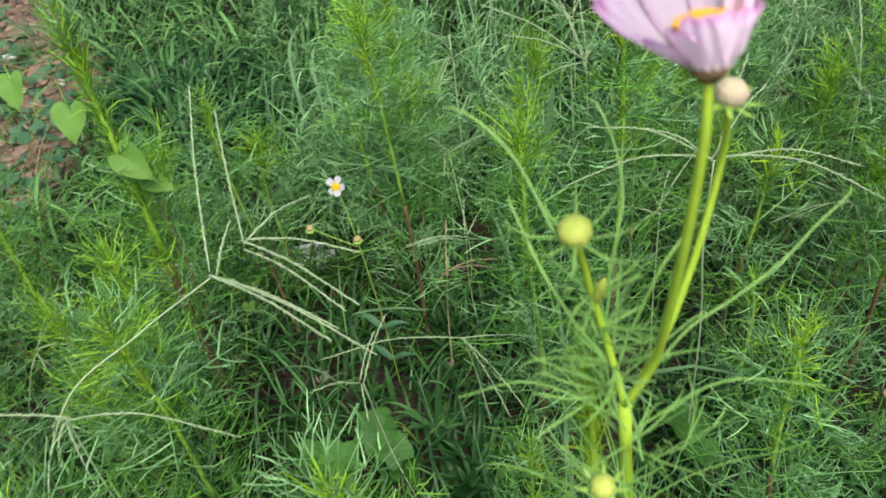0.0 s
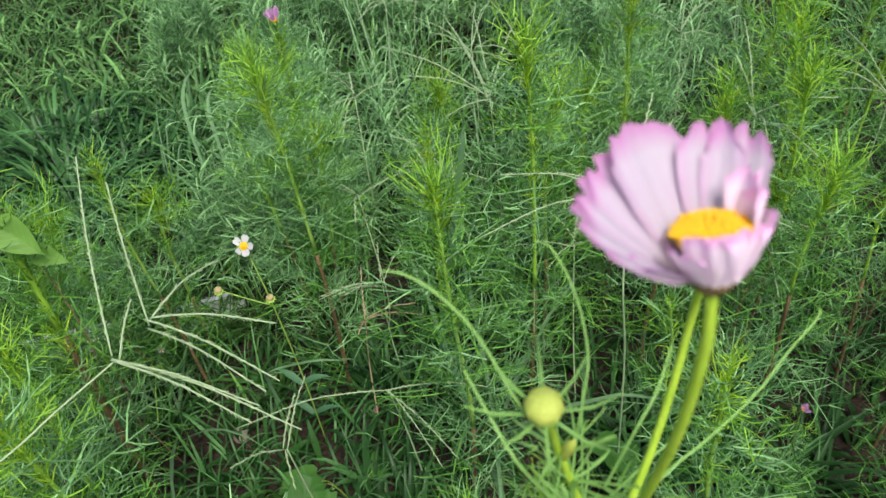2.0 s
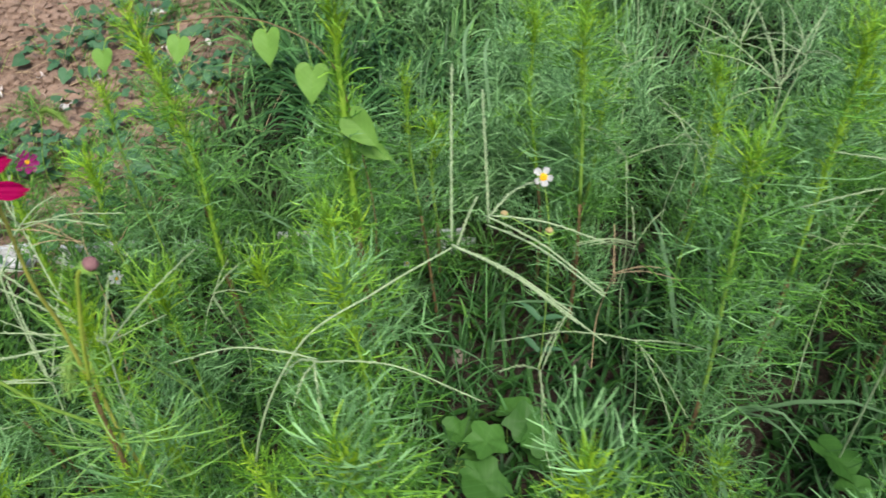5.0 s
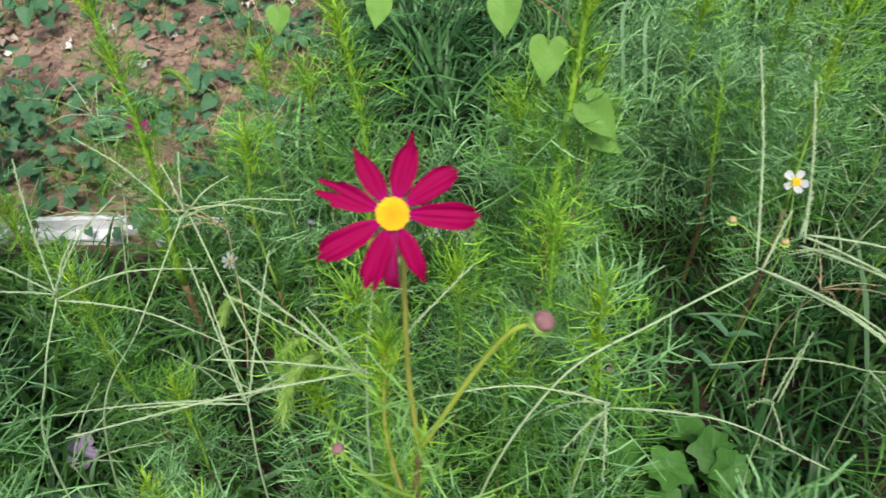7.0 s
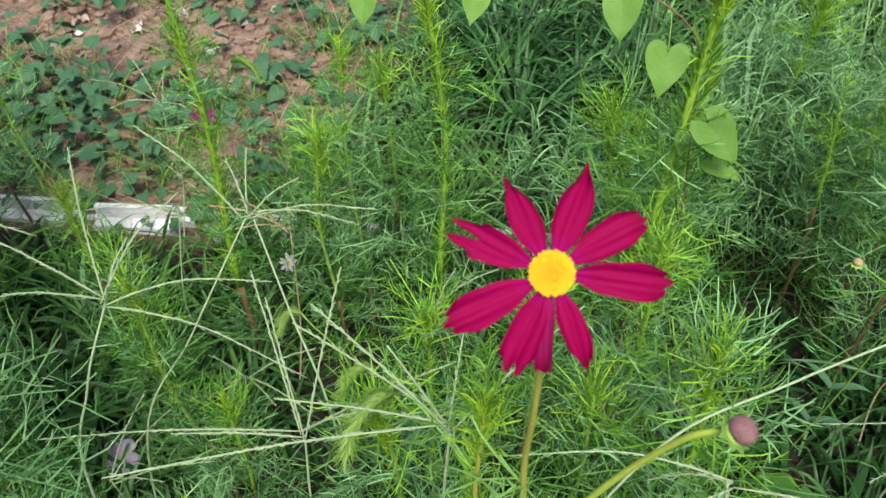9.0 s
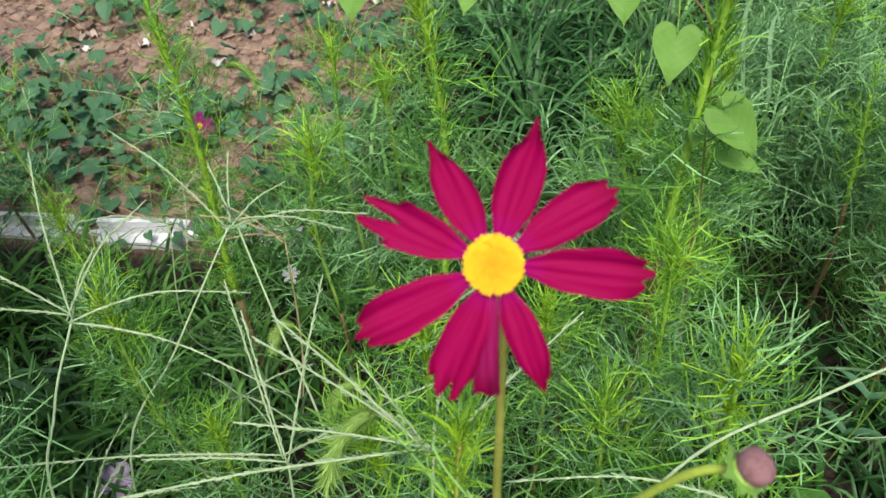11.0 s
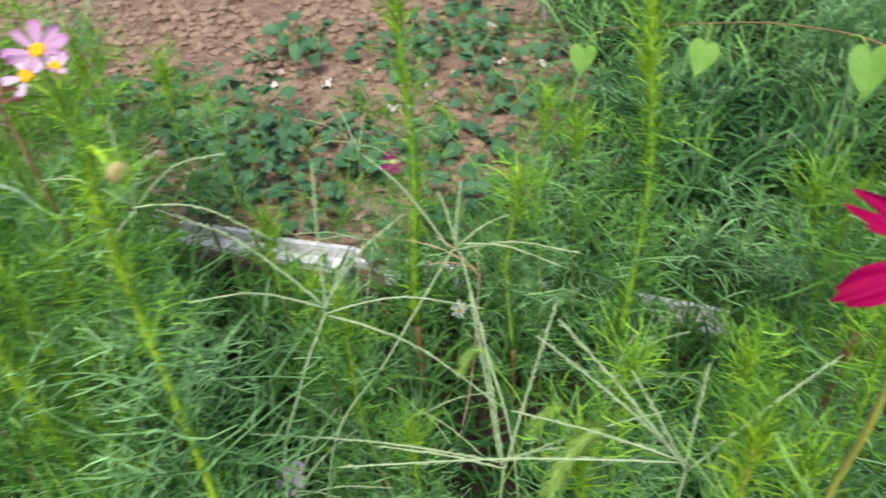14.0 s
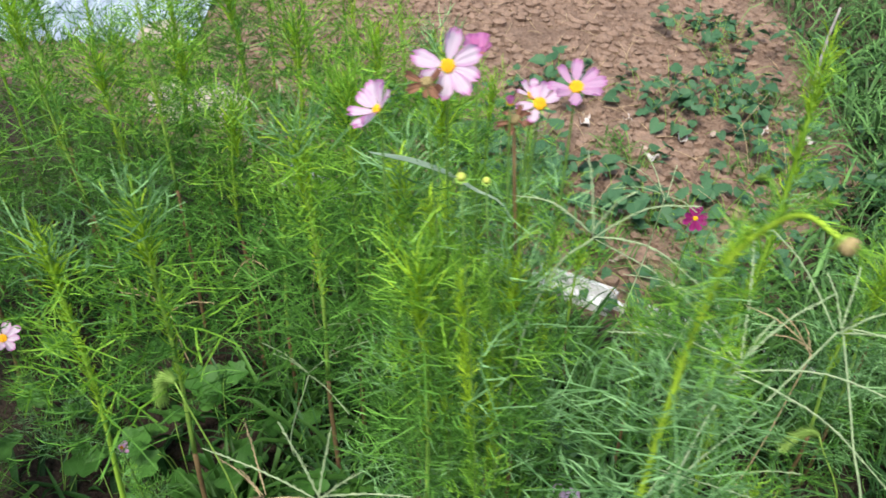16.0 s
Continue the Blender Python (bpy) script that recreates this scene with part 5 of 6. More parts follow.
small_cosmos((0.016, 1.171, 0.700), (0.1, -0.3, 0.9), PL, 8, 0.8, 60, "cosmos with a cupped pink flower among tall plants", seed=10)
small_cosmos((0.876, 0.812, 0.306), (0.1, -0.4, 0.9), PL, 7, 0.55, 66, "low cosmos with a small pink flower", disc_r=0.003, seed=11)
small_cosmos((-0.968, -0.417, 0.352), (0.6, 0.3, 0.6), PL, 6, 0.6, 66, "low cosmos with a faded pink flower", disc_r=0.003, seed=12)
LL = [petal_mesh("petal", LILAC, length=0.013, width=0.010, cup=0.1, curl=0.05, notch=0.06, teeth=1)]
for i, (x, y, z, k) in enumerate(((-0.713, 0.158, 0.150, 2.2), (-0.21, 0.847, 0.20, 0.55), (-1.122, 0.208, 0.15, 0.9))):
    small_cosmos((x, y, z), (0.4, -0.5, 0.8), LL, 5, k, 15, "low plant with a small lilac flower in grass", disc_r=0.0022, seed=20 + i)

# ---- white and yellow daisies, tan seed buds ----
DW = [petal_mesh("petal", WHITE, length=0.0135, width=0.0100, cup=0.1, curl=0.04, notch=0.14, teeth=2, slim=0.6)]
DN = [petal_mesh("petal", WHITE, length=0.0175, width=0.0066, cup=0.1, curl=-0.05, notch=0.06, teeth=1, slim=0.6)]


def daisy(head, axis, meshes, count, foot, label, disc_r, extra=(), seed=0):
    rng = random.Random(seed)
    foot, head = Vector(foot), Vector(head)
    root = thing("white_daisy", Matrix.Translation(foot), label, "flower", "daisies")
    h = head - foot
    knee = Vector((0.129, 0.743, 0.500)) - foot if extra else h * 0.6
    stem_part(root, "stem", [(0, 0, -0.01), knee * 0.55 + Vector((0.004, 0, 0)), knee, h - Vector(axis).normalized() * 0.004], 0.0014, 0.0008, STALK)
    blossom(root, h, axis, [(meshes[0], 360 * i / count + rng.uniform(-5, 5), 8 + rng.uniform(-26, 34), rng.uniform(0.68, 1.15), rng.uniform(-8, 8)) for i in range(count)], disc_r, disc_r * 0.8, 0.3, 30, seed=seed)
    for q in extra:
        q = Vector(q) - foot
        stem_part(root, "bud_stalk", [knee - Z * 0.01, (knee + q) / 2 - Z * 0.006, q], 0.0009, 0.0007, STALK)
        bud_part(root, q, (0, 0, 1), 0.0055, BUD_TAN, "round tan seed bud", True, STALK, -0.5)
    for z in (0.2, 0.38):
        for sign in (-1, 1):
            s = Shape()
            blade(s, h * z, Vector((sign, 0.3, 0.6)).normalized(), 0.06, 0.014, rng, 0.4)
            part("leaf", s, WEED, root)
    return root


daisy((0.114, 0.748, 0.600), (0.25, -0.75, 0.6), DW, 5, (0.10, 0.80, GROUND), "wild daisy with white petals, yellow centre and tan buds", 0.0055, ((0.059, 0.733, 0.523), (0.129, 0.743, 0.507)), 1)
daisy((-0.767, 0.579, 0.165), (0.55, -0.6, 0.6), DN, 9, (-0.77, 0.60, GROUND), "small wild white daisy with narrow petals", 0.0035, (), 2)

# ---- grass seed heads ----
seed_head((0.11, 0.483, 0.69), ((-0.069, 0.147, 0.136), (0.006, 0.045, 0.045), (-0.017, 0.116, 0.142, 0.026, 0.038, 0.021), (0.023, 0.183, -0.030, 0.026, 0.038, 0.021), (0.16, 0.05, 0.021, 0.026, 0.038, 0.021), (0.185, 0.0, 0.0, 0.026, 0.038, 0.021),
                                   (0.193, -0.038, 0.040, 0.03, 0.03, 0.02), (0.195, -0.010, -0.065), (0.165, -0.040, -0.010), (0.150, 0.0, -0.045)),
          ((0.045, 0.41, 0.655), (-0.024, 0.33, 0.60), (-0.07, 0.25, 0.42), (-0.09, 0.20, GROUND)), 0.07, seed=1, label="arching wild grass stalk with ten spreading tan-green seed spikes", width=0.0013)
seed_head((0.035, 0.30, 0.65), ((0.18, 0.04, -0.012), (-0.15, -0.07, -0.01), (-0.03, -0.02, -0.07), (0.02, -0.03, -0.08), (-0.06, 0.0, -0.06)), ((0.02, 0.29, 0.45), (0.01, 0.28, GROUND)), 0.14, seed=15)
seed_head((0.29, 0.714, 0.361), ((-0.197, -0.105, 0.012), (0.165, 0.056, -0.039), (0.086, -0.056, -0.097), (0.111, -0.039, -0.095)), ((0.30, 0.73, 0.22), (0.31, 0.74, GROUND)), 0.1, seed=2)
seed_head((0.603, 0.768, 0.71), ((-0.138, -0.018, 0.038), (-0.153, -0.073, -0.01), (0.044, 0.076, 0.058), (0.015, 0.086, 0.079), (0.156, 0.045, -0.018), (0.18, 0.024, -0.049), (-0.078, 0.003, 0.034)), ((0.607, 0.74, 0.60), (0.62, 0.78, 0.40), (0.63, 0.80, GROUND)), 0.12, seed=3)
seed_head((-0.516, 0.338, 0.599), ((-0.117, -0.02, 0.09), (-0.026, 0.04, 0.056), (0.026, 0.064, 0.029), (0.105, 0.104, -0.01), (0.097, 0.075, -0.026)), ((-0.52, 0.23, 0.50), (-0.53, 0.14, 0.40), (-0.54, 0.08, GROUND)), 0.1, seed=4)
seed_head((-0.512, 0.345, 0.594), ((0.02, -0.02, 0.05), (-0.06, 0.03, 0.04)), ((-0.44, 0.31, 0.51), (-0.37, 0.28, 0.40), (-0.33, 0.26, GROUND)), 0.1, seed=14)
seed_head((-0.506, 0.156, 0.638), ((-0.158, -0.073, 0.082), (-0.096, -0.093, 0.011), (-0.072, 0.059, 0.112), (-0.007, 0.048, 0.045), (0.015, 0.102, 0.069), (0.105, 0.112, -0.004), (0.164, 0.083, -0.081)), ((-0.49, 0.10, 0.58), (-0.47, 0.05, 0.48), (-0.46, 0.02, GROUND)), 0.12, seed=5)
seed_head((-0.143, 0.195, 0.701), ((-0.111, -0.032, 0.074), (-0.104, -0.013, 0.083), (-0.097, -0.067, 0.033), (-0.162, -0.168, 0.01), (0.04, 0.112, 0.055), (-0.02, 0.05, 0.05), (-0.05, 0.0, 0.06)), ((-0.14, 0.18, 0.60), (-0.13, 0.17, 0.40), (-0.12, 0.16, GROUND)), 0.03, seed=6)
seed_head((-0.304, 0.189, 0.551), ((-0.087, 0.055, 0.122), (-0.033, 0.11, 0.118), (0.083, 0.127, 0.028), (-0.09, -0.073, 0.022), (-0.174, -0.153, 0.032), (-0.073, 0.05, 0.106), (0.06, 0.02, 0.06)), ((-0.30, 0.17, 0.40), (-0.30, 0.16, GROUND)), 0.04, seed=7)
seed_head((0.366, 1.187, 0.559), ((-0.177, -0.004, 0.092), (-0.084, 0.068, 0.107), (-0.039, 0.085, 0.097), (0.032, 0.115, 0.086), (0.037, 0.057, 0.031), (-0.071, -0.053, -0.009), (-0.056, 0.053, 0.078), (-0.135, -0.027, 0.049)), ((0.37, 1.20, 0.40), (0.38, 1.21, GROUND)), 0.08, seed=8)
seed_head((-0.640, 0.062, 0.75), ((-0.05, 0.02, 0.07), (0.06, 0.07, 0.05), (0.08, 0.09, -0.05), (-0.07, -0.05, 0.02), (0.02, 0.03, 0.05)), ((-0.66, 0.03, 0.70), (-0.67, 0.0, 0.55), (-0.66, -0.04, GROUND)), 0.15, seed=9)
seed_head((-0.669, -0.243, 0.49), ((-0.10, -0.09, 0.03), (-0.05, -0.02, 0.09), (0.03, 0.04, 0.06), (0.06, 0.08, 0.02), (-0.02, 0.03, 0.08)), ((-0.67, -0.24, 0.30), (-0.67, -0.24, GROUND)), 0.05, seed=10, label="wild grass with straw-coloured spreading seed spikes")
rng = random.Random(44)
for i in range(26):
    x, y = rng.uniform(-1.35, 0.5), rng.uniform(-0.3, 1.1)
    if y > curb_y(x) - 0.05 or (x > -0.4 and y < 0.2):
        continue
    z = rng.uniform(0.28, 0.46)
    tips = [(math.cos(a) * 0.09 * k, math.sin(a) * 0.09 * k, rng.uniform(-0.03, 0.08)) for a, k in ((rng.uniform(0, 6.28), rng.uniform(0.6, 1.3)) for _ in range(rng.randint(3, 6)))]
    seed_head((x, y, z), tips, ((x + rng.uniform(-0.04, 0.04), y + rng.uniform(-0.04, 0.04), z * 0.5), (x + rng.uniform(-0.06, 0.06), y + rng.uniform(-0.06, 0.06), GROUND)), 0.1, seed=60 + i, mat=STRAW if i % 5 == 0 else None)

for i in range(22):
    x, y, z = rng.uniform(-0.3, 1.3), rng.uniform(1.0, 2.1), rng.uniform(0.36, 0.56)
    tips = [(math.cos(a) * 0.10 * k, math.sin(a) * 0.10 * k, rng.uniform(-0.03, 0.09)) for a, k in ((rng.uniform(0, 6.28), rng.uniform(0.6, 1.4)) for _ in range(rng.randint(4, 7)))]
    seed_head((x, y, z), tips, ((x + rng.uniform(-0.04, 0.04), y + rng.uniform(-0.04, 0.04), z * 0.5), (x + rng.uniform(-0.06, 0.06), y + rng.uniform(-0.06, 0.06), GROUND)), 0.1, seed=160 + i)

# ---- foxtails ----
foxtail((-0.215, 0.26, GROUND), (-0.228, 0.231, 0.632), (-0.20, -0.66, -0.38), 0.078, 1, 1.15)
foxtail((-0.30, 0.27, GROUND), (-0.315, 0.300, 0.520), (-0.45, -0.50, -0.40), 0.055, 5)
foxtail((-0.50, 0.34, GROUND), (-0.50, 0.37, 0.415), (-0.5, -0.4, -0.5), 0.05, 2)
foxtail((-0.88, 0.70, GROUND), (-0.905, 0.665, 0.49), (0.65, 0.35, -0.3), 0.06, 3)
foxtail((-0.83, -0.34, GROUND), (-0.80, -0.34, 0.60), (-0.5, -0.3, -0.6), 0.055, 4)

# ---- bindweed with heart-shaped leaves ----
HEARTS = [heart_mesh(i) for i in range(3)]
foot = Vector((-0.13, 0.70, GROUND))
vine = thing("bindweed_vine", Matrix.Translation(foot), "climbing bindweed with pale green heart-shaped leaves on thin vine", "vine")
line = [(-0.13, 0.70, GROUND), (-0.155, 0.672, 0.30), (-0.135, 0.668, 0.50), (-0.150, 0.672, 0.66), (-0.165, 0.66, 0.775), (-0.235, 0.65, 0.815), (-0.33, 0.66, 0.805), (-0.41, 0.645, 0.79), (-0.545, 0.615, 0.755)]
stem_part(vine, "vine_stem", [Vector(p) - foot for p in line], 0.0011, 0.0008, TWIG, "thin reddish-brown twining stem")


def vine_leaf(parent, centre, size, at, normal=(0.30, -0.72, 0.62), up=(-0.25, 0.55, 0.75), seed=0, slim=1.0):
    z = Vector(normal).normalized()
    y = Vector(up)
    y = (y - z * y.dot(z)).normalized()
    m = Matrix((y.cross(z), y, z)).transposed().to_4x4()
    c = Vector(centre) - foot
    leaf = part("leaf", HEARTS[seed % 3], None, parent, "", Matrix.Translation(c + y * size * 0.22) @ m @ Matrix.Diagonal((size * slim, size, size, 1)))
    notch = c + y * size * 0.22 + z * 0.0
    stem_part(parent, "petiole", [Vector(at) - foot, (Vector(at) - foot + notch) / 2 + Z * 0.008, notch], 0.0009, 0.0007, STALK)
    return leaf


vine_leaf(vine, (-0.185, 0.641, 0.751), 0.053, (-0.195, 0.655, 0.80), (0.38, -0.66, 0.64), (-0.18, 0.55, 0.75), 0, 0.95)
vine_leaf(vine, (-0.232, 0.622, 0.804), 0.050, (-0.27, 0.655, 0.812), (0.18, -0.75, 0.62), (-0.30, 0.50, 0.75), 1, 0.82)
vine_leaf(vine, (-0.400, 0.618, 0.766), 0.040, (-0.41, 0.645, 0.79), (0.40, -0.60, 0.66), (-0.10, 0.60, 0.72), 2, 0.85)
vine_leaf(vine, (-0.540, 0.592, 0.730), 0.036, (-0.53, 0.615, 0.757), seed=0)
vine_leaf(vine, (-0.117, 0.640, 0.692), 0.064, (-0.150, 0.672, 0.69), (0.35, -0.68, 0.64), (-0.80, 0.08, 0.59), 1, 0.72)
vine_leaf(vine, (-0.111, 0.658, 0.642), 0.046, (-0.145, 0.67, 0.64), (0.30, -0.62, 0.72), (-0.86, -0.13, 0.47), 2, 0.65)
vine_leaf(vine, (-0.225, 0.725, 0.500), 0.044, (-0.135, 0.668, 0.52), (0.2, -0.66, 0.72), (0.8, 0.35, 0.2), 0, 0.8)
vine_leaf(vine, (-0.165, 0.705, 0.550), 0.020, (-0.14, 0.67, 0.55), seed=1)
vine_leaf(vine, (-0.152, 0.650, 0.660), 0.028, (-0.15, 0.67, 0.62), seed=2, slim=0.6)
vine_leaf(vine, (-0.202, 0.807, 0.190), 0.026, (-0.14, 0.70, 0.20), seed=2)

# ---- broad-leaved weeds ----


def weed(x, y, count, spread, size, seed, label="low creeping weed with small dark green lobed leaves", height=0.06, leaves=None):
    rng = random.Random(seed)
    root = thing("weed", pose(x, y, lie(x, y)), label, "weed", "weeds")
    for i in range(count):
        a, r = rng.uniform(0, 6.28), spread * math.sqrt(rng.random())
        p = Vector((math.cos(a) * r, math.sin(a) * r, rng.uniform(0.25, 1.0) * height))
        stem_part(root, "petiole", [(p.x * 0.2, p.y * 0.2, -0.01), (p.x * 0.7, p.y * 0.7, p.z * 0.8), p], 0.0009, 0.0007, STALK, "", 3, 5)
        part("leaf", (leaves or WEED_LEAVES)[i % 5], None, root, "", Matrix.Translation(p) @ Euler((rng.uniform(-0.5, 0.7), rng.uniform(-0.5, 0.5), a + 1.57)).to_matrix().to_4x4() @ Matrix.Scale(size * rng.uniform(0.7, 1.3), 4))
    return root


def lobed_leaf(seed, mat=None):
    """A shallowly lobed, wavy leaf, stalk at the origin, tip along -y."""
    rng = random.Random(seed)
    s = Shape()
    n, rings = 26, 3
    lobes, ph, el = rng.choice((3, 5, 5)), rng.uniform(-0.3, 0.3), rng.uniform(0.8, 1.25)
    s.v.append(Vector((0, -0.42, -0.02)))
    for r in range(1, rings + 1):
        k = r / rings
        for i in range(n):
            a = 2 * math.pi * i / n
            rad = 0.40 * (1 + 0.17 * math.cos(lobes * a + ph) + 0.05 * math.cos(9 * a + seed) + rng.uniform(-0.03, 0.03) * (r == rings))
            rad *= 0.72 if i == 0 else 1.0
            x, y = math.sin(a) * rad * k, math.cos(a) * rad * k * el
            s.v.append(Vector((x, -0.42 + y, 0.22 * abs(x) - 0.3 * y * y * k + 0.03 * math.sin(5 * a + seed) * k)))
    for i in range(n):
        q = (i + 1) % n
        s.f.append((0, 1 + i, 1 + q))
        for r in range(rings - 1):
            u, v = 1 + r * n + i, 1 + r * n + q
            s.f.append((u, u + n, v + n, v))
    return s.mesh("leaf", mat or WEED)


WEED_LEAVES = [lobed_leaf(0), heart_mesh(5, WEED, 0.4), heart_mesh(6, WEED, 0.5), lobed_leaf(3), heart_mesh(8, WEED, 0.35)]
rng = random.Random(91)
for i in range(230):
    x, y = rng.uniform(-2.3, -0.85), rng.uniform(0.45, 2.1)
    if not bare(x - 0.02, y) or noise.noise(Vector((x * 2.3, y * 2.3, 3))) < -0.12 + 0.30 * (x < -1.75) - 0.2 * (y < 1.25):
        continue
    weed(x, y, rng.randint(4, 9), rng.uniform(0.06, 0.15), rng.uniform(0.026, 0.052), 700 + i, height=rng.uniform(0.04, 0.12))
s = Shape()
n = 0
while n < 850:
    x, y = rng.uniform(-2.2, -0.9), rng.uniform(0.45, 1.9)
    if not bare(x, y) or noise.noise(Vector((x * 4, y * 4, 6.6))) < 0.32 * (-0.9 - x):
        continue
    n += 1
    a = rng.uniform(0, 6.28)
    blade(s, Vector((x, y, lie(x, y) - 0.004)), Vector((math.cos(a), math.sin(a), rng.uniform(0.5, 1.8))).normalized(), rng.uniform(0.05, 0.15), rng.uniform(0.002, 0.005), rng, rng.uniform(0.3, 0.9))
tagged(new("sparse_grass", s.mesh("sparse_grass", GRASS)), "sparse thin green grass sprouting from bare soil", "grass", "", "stuff")
for i in range(26):
    x, y = rng.uniform(-2.1, -1.0), rng.uniform(0.5, 1.6)
    if not bare(x, y):
        continue
    s = Shape()
    nu, nv = 6, 4
    ln, wd, k = rng.uniform(0.03, 0.07), rng.uniform(0.015, 0.03), rng.uniform(0.2, 0.8)
    for u in range(nu + 1):
        for v in range(nv + 1):
            a, t = u / nu, 2 * v / nv - 1
            s.v.append(Vector((ln * (a - 0.5), t * wd / 2 * math.sin(math.pi * (0.08 + 0.88 * a)), 0.004 + k * ln * 0.3 * t * t + 0.006 * math.sin(9 * a + 3 * t))))
    for u in range(nu):
        for v in range(nv):
            q = u * (nv + 1) + v
            s.f.append((q, q + 1, q + nv + 2, q + nv + 1))
    ob = new("dead_leaf", s.mesh("dead_leaf", DEAD))
    ob.matrix_basis = pose(x, y, lie(x, y), 0, 0, rng.uniform(0, 360))
    tagged(ob, "curled withered greyish-tan dead leaf on soil", "leaf", "dead leaves")
for i in range(15):
    x, y = rng.uniform(-2.05, -1.45), rng.uniform(0.50, 0.86)
    if bare(x, y):
        weed(x, y, rng.randint(7, 11), rng.uniform(0.08, 0.14), rng.uniform(0.034, 0.056), 1000 + i, "bushy trailing weed with bluish-green heart-shaped leaves", rng.uniform(0.10, 0.20))
LITTER = matt("bleached_leaf", (0.40, 0.36, 0.33), (0.66, 0.63, 0.60), 50, 0.9, 0.5)
for i, (x, y, size) in enumerate(((-1.84, 1.08, 0.05), (-1.58, 1.12, 0.055), (-1.53, 1.52, 0.06), (-1.42, 1.60, 0.05), (-1.86, 1.10, 0.04), (-1.62, 1.28, 0.06), (-1.97, 0.98, 0.04), (-1.10, 1.62, 0.05), (-1.80, 1.22, 0.045))):
    s = Shape()
    for u in range(8):
        for v in range(6):
            a, b = u / 7 - 0.5, v / 5 - 0.5
            k = math.cos(a * 2.9) * (0.8 + 0.2 * math.sin(7 * a + i))
            s.v.append(Vector((a * size, b * size * 0.7 * k, 0.005 + size * (0.5 * b * b + 0.12 * math.sin(9 * a + 5 * b + i)) + 0.004 * math.sin(31 * a + 23 * b))))
    for u in range(7):
        for v in range(5):
            q = u * 6 + v
            s.f.append((q, q + 6, q + 7, q + 1))
    ob = new("dead_leaf", s.mesh("dead_leaf", LITTER))
    ob.matrix_basis = pose(x, y, lie(x, y) + 0.004, 0, 0, 67 * i)
    tagged(ob, "curled bleached whitish leaf on bare soil", "leaf", "dead leaves")
BROAD_LEAF = leafy("broad_leaf", (0.020, 0.085, 0.012), (0.13, 0.31, 0.060), 0.5, 0.22, 12, True)
BROAD_LEAVES = [lobed_leaf(10 + i, BROAD_LEAF) for i in range(4)] + [heart_mesh(15, BROAD_LEAF, 0.3)]
BROAD = "young broad-leaved plant with rounded dark green leaves"
for i, (x, y) in enumerate(((0.117, 0.624), (0.04, 0.53), (0.19, 0.70), (-1.25, -0.42), (-1.12, -0.34), (-0.98, -0.30), (0.70, 0.74), (-1.32, -0.55), (-1.20, -0.55), (-1.08, -0.46), (-1.38, -0.38), (-1.18, -0.26), (-1.02, -0.20), (-1.30, -0.28), (-1.10, -0.58))):
    weed(x, y, 4 if i < 7 else 6, 0.06 if i < 7 else 0.09, 0.075 if i < 7 else 0.056, 800 + i, BROAD, 0.13 if i < 7 else 0.17, BROAD_LEAVES)

# ---- pale arching blade, sticks ----
foot = Vector((-0.66, -0.06, GROUND))
reed = thing("reed_grass", Matrix.Translation(foot), "single pale bluish-green broad grass blade bent over", "grass")
s = Shape()
line = curve([(0, 0, -0.01), (0.0, 0.03, 0.45), Vector((-0.682, -0.005, 0.745)) - foot, Vector((-0.730, -0.030, 0.787)) - foot, Vector((-0.768, -0.067, 0.805)) - foot, Vector((-0.800, -0.106, 0.811)) - foot], 6)
s.ribbon(line, [0.0016 if i < 12 else 0.0016 + 0.0205 * min(1, (i - 11) / 12) if i < 27 else 0.022 * (len(line) - i) / 4.5 for i in range(len(line))], Vector((0.72, -0.62, 0.35)).normalized(), 0.15)
part("blade", s, PALE_BLADE, reed)
for spine, width in ((((-0.20, 1.16, GROUND), (-0.24, 1.20, 0.34), (-0.29, 1.295, 0.475), (-0.22, 1.36, 0.525), (-0.16, 1.37, 0.51)), 0.009), (((-0.17, 1.20, GROUND), (-0.20, 1.22, 0.33), (-0.245, 1.30, 0.45), (-0.20, 1.34, 0.47)), 0.008),
                     (((0.02, 0.83, GROUND), (0.02, 0.81, 0.20), (0.05, 0.79, 0.262), (0.11, 0.83, 0.25), (0.16, 0.85, 0.235)), 0.011), (((0.30, 0.80, GROUND), (0.36, 0.82, 0.45), (0.40, 0.825, 0.70), (0.405, 0.83, 0.75)), 0.010)):
    foot = Vector(spine[0])
    reed = thing("reed_grass", Matrix.Translation(foot), "tall wild grass with pale bluish-green arching blade", "grass", "reeds")
    s = Shape()
    line = curve([Vector(p) - foot for p in spine], 6)
    n = len(line)
    s.ribbon(line, [width * (0.25 + 0.75 * min(1, 2.2 * i / n)) * min(1, (n - i) / (0.35 * n)) for i in range(n)], Vector((0.7, 0.55, 0.3)).normalized(), 0.2)
    part("blade", s, BLUE_GRASS, reed)

# ---- cosmos with a nodding bud ----
foot = Vector((-0.455, -0.02, GROUND))
nod = thing("budding_cosmos", Matrix.Translation(foot), "tall cosmos with a bent stem and a nodding tan bud", "flower", "flowering cosmos")
path = [(0, 0, -0.02), (0.005, 0.0, 0.4), (0.012, 0.0, 0.70), Vector((-0.437, -0.021, 0.835)) - foot, Vector((-0.425, -0.022, 0.905)) - foot, Vector((-0.392, -0.024, 0.958)) - foot, Vector((-0.362, -0.025, 0.962)) - foot]
stem_part(nod, "stem", path, 0.0030, 0.0016, BRIGHT, "yellow-green bent leafy stem")
rng = random.Random(23)
bend = curve(path, 10)
dress(nod, bend[8:-4], 0.62, rng, 0.032)
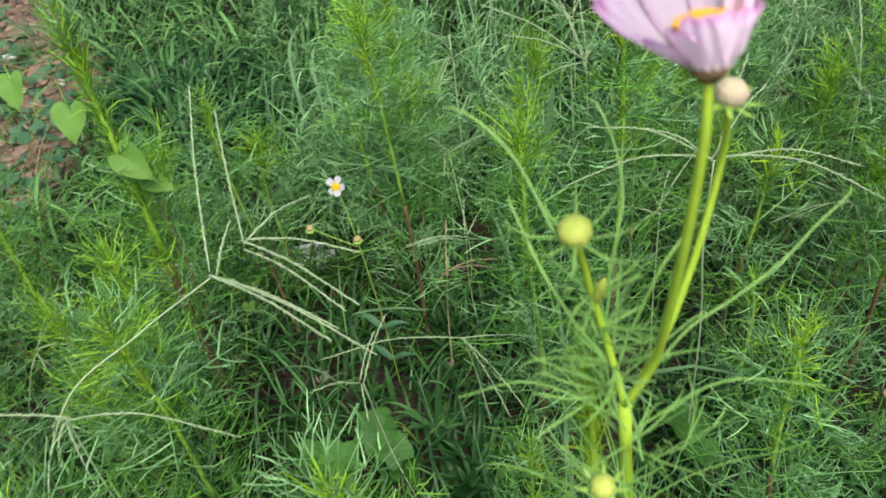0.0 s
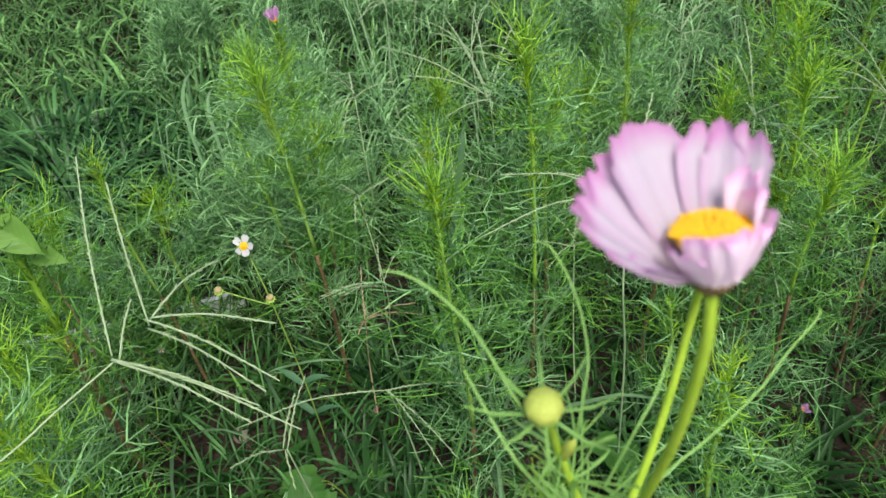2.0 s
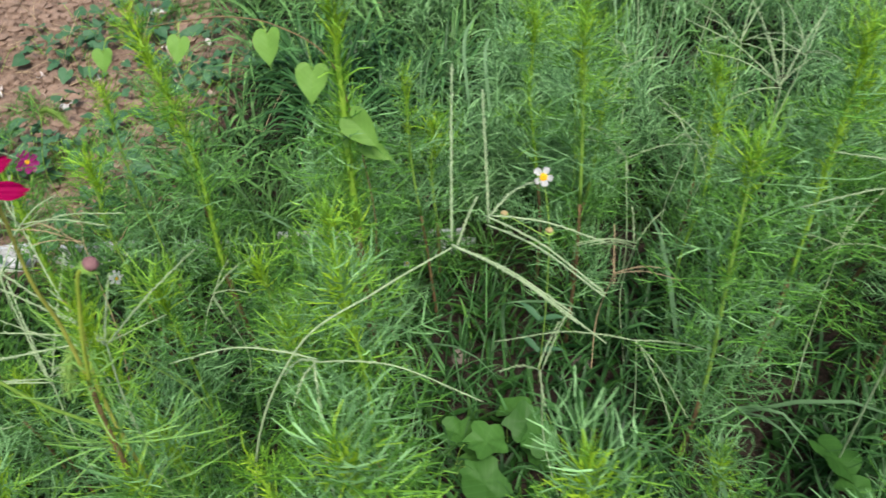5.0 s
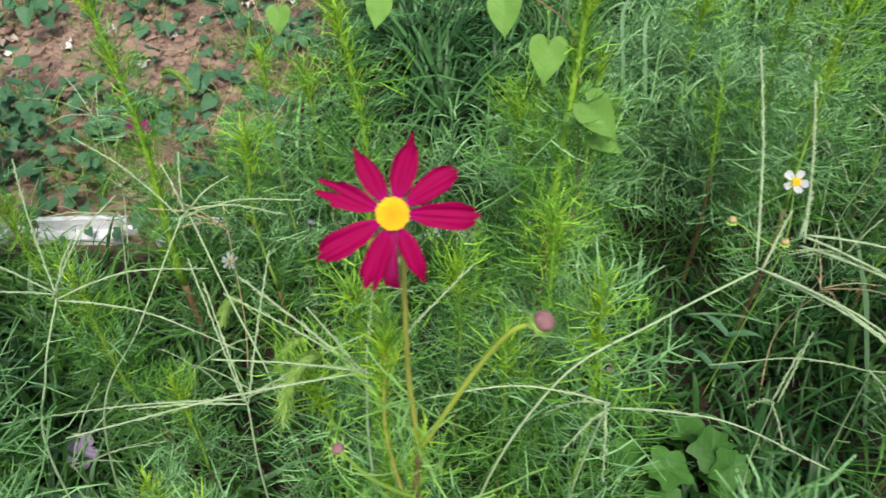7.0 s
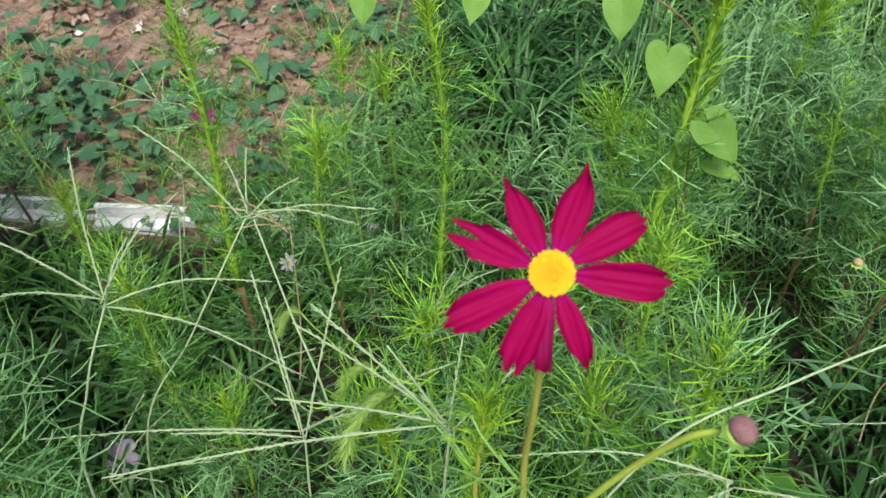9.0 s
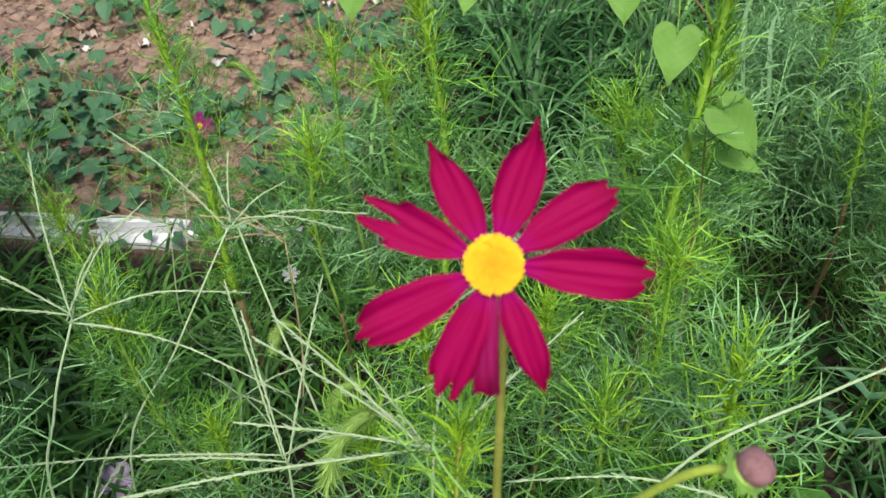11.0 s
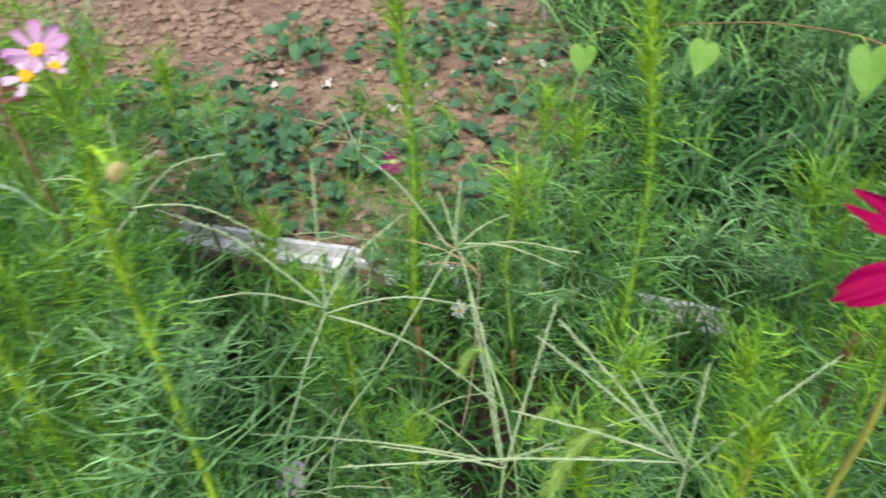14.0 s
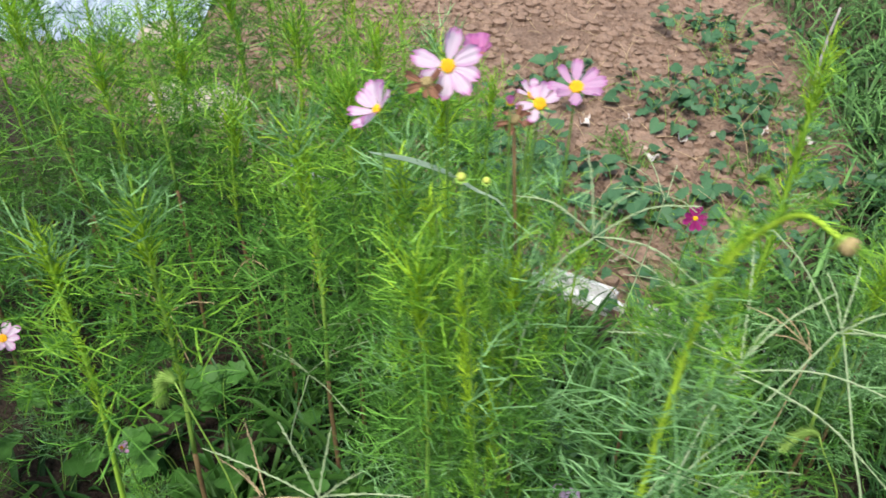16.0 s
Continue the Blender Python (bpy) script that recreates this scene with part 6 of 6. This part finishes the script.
for i in range(22, 46, 8):
    part("frond", SMALL_PAIRS[i % 6], None, nod, "", frame_to(bend[i + 1] - bend[i], bend[i], rng.uniform(0, 6)) @ Matrix.Scale(0.8, 4))
bud_part(nod, Vector((-0.356, -0.025, 0.960)) - foot, (0.9, -0.1, -0.1), 0.0056, BUD_TAN, "round tan closed bud", True, STALK, -0.4, 9)
rng = random.Random(19)
for z, k in ((0.12, 1.1), (0.2, 1.1), (0.28, 1.1), (0.36, 1.1), (0.44, 1.1), (0.52, 1.0), (0.60, 1.0), (0.64, 0.9), (0.68, 0.9), (0.72, 0.85), (0.76, 0.8), (0.80, 0.75), (0.84, 0.6)):
    for turn in (0.0, 1.5) if z < 0.3 or z > 0.7 else (0.75,):
        part("frond", rng.choice(LEAF_PAIRS[1::2] if z < 0.75 else SMALL_PAIRS), None, nod, "", Matrix.Translation((0.012, 0, z - 0.02 * turn)) @ Matrix.Rotation(rng.uniform(0, 3) + turn, 4, "Z") @ Matrix.Scale(k * 1.1, 4))
WILT = [petal_mesh("petal", WITHERED, length=0.0165, width=w, cup=0.35, curl=c, notch=0.2, teeth=2, ragged=0.05, pleat=0.06, seed=50 + k) for k, (w, c) in enumerate(((0.0085, -0.3), (0.0065, 0.35)))]
for i, (head, mat, r, label) in enumerate((((-0.699, -0.095, 0.926), BUD_TAN, 0.0085, "withered tan seed head on thin stalk"), ((-0.637, -0.097, 0.870), BUD, 0.004, "small yellow-green bud on thin stalk"),
                                           ((-0.715, 0.008, 0.858), BUD_TAN, 0.009, "withered tan seed head on thin stalk"), ((-0.655, -0.06, 0.845), BUD, 0.0034, "small yellow-green bud on thin stalk"))):
    head = Vector(head)
    foot = Vector((head.x + 0.02, head.y + 0.01, GROUND))
    root = thing("budding_cosmos", Matrix.Translation(foot), label, "flower", "flowering cosmos")
    h = head - foot
    stem_part(root, "stem", [(0, 0, -0.01), (0.008, 0.004, h.z * 0.5), h - Z * r], 0.0030 if i == 2 else 0.0014, 0.0018 if i == 2 else 0.0007, BROWN if i == 2 else DARK_STALK, "reddish-brown withering stem" if i == 2 else "")
    dress(root, curve([Vector((0.008, 0.004, h.z * 0.5)), h * 0.86], 8), 0.9, rng, 0.04)
    if mat is BUD_TAN:
        limp = [(WILT[k % 2], 45 * k + rng.uniform(-15, 15), rng.uniform(-65, 40), rng.uniform(0.7, 1.1), rng.uniform(-40, 40)) for k in range(8)]
        blossom(root, h, (0.2, -0.2, 1), limp, r * 0.6, r * 0.6, 0.0, 24, BROWN, True, 40 + i, BUD_TAN)
    else:
        bud_part(root, h, (0.2, -0.2, 1), r, mat, label.split(" on ")[0], True, STALK, -0.4, 40 + i)
    for z in (0.35, 0.5, 0.62, 0.75):
        part("frond", rng.choice(SMALL_PAIRS), None, root, "", Matrix.Translation((0.006, 0.003, h.z * z)) @ Matrix.Rotation(rng.uniform(0, 6), 4, "Z"))
foot = Vector((-1.63, 1.86, GROUND))
stick = thing("dry_stick", Matrix.Translation(foot), "weathered grey stick standing in soil", "stick")
stem_part(stick, "stick", [(0, 0, -0.03), (-0.005, 0.0, 0.10), (-0.012, 0.01, 0.2), (-0.010, 0.02, 0.3)], 0.006, 0.004, GREY_WOOD)
rng = random.Random(52)
s = Shape()
for i in range(420):
    x, y = rng.uniform(-2.8, -0.2), rng.uniform(0.2, 2.2)
    if y < curb_y(x) and rng.random() < 0.6:
        continue
    a, ln = rng.uniform(0, 6.28), rng.uniform(0.03, 0.13)
    p = Vector((x, y, lie(x, y) + 0.006))
    d = Vector((math.cos(a), math.sin(a), rng.uniform(-0.02, 0.15))) * ln
    s.tube([p, p + d * 0.5 + Z * 0.004, p + d], [0.0011, 0.0010, 0.0006], 4)
for i in range(70):
    x, y = rng.uniform(-2.2, -0.9), rng.uniform(0.5, 1.5)
    a, ln = rng.uniform(0, 6.28), rng.uniform(0.08, 0.24)
    p = Vector((x, y, lie(x, y) - 0.004))
    d = Vector((math.cos(a) * 0.7, math.sin(a) * 0.7, rng.uniform(0.3, 1.0))).normalized() * ln
    s.tube([p, p + d * 0.5 + Z * 0.012, p + d], [0.0011, 0.0009, 0.0005], 4)
tagged(new("straw_litter", s.mesh("straw_litter", STRAW)), "scattered dry straw and twigs on soil", "litter", "", "stuff")
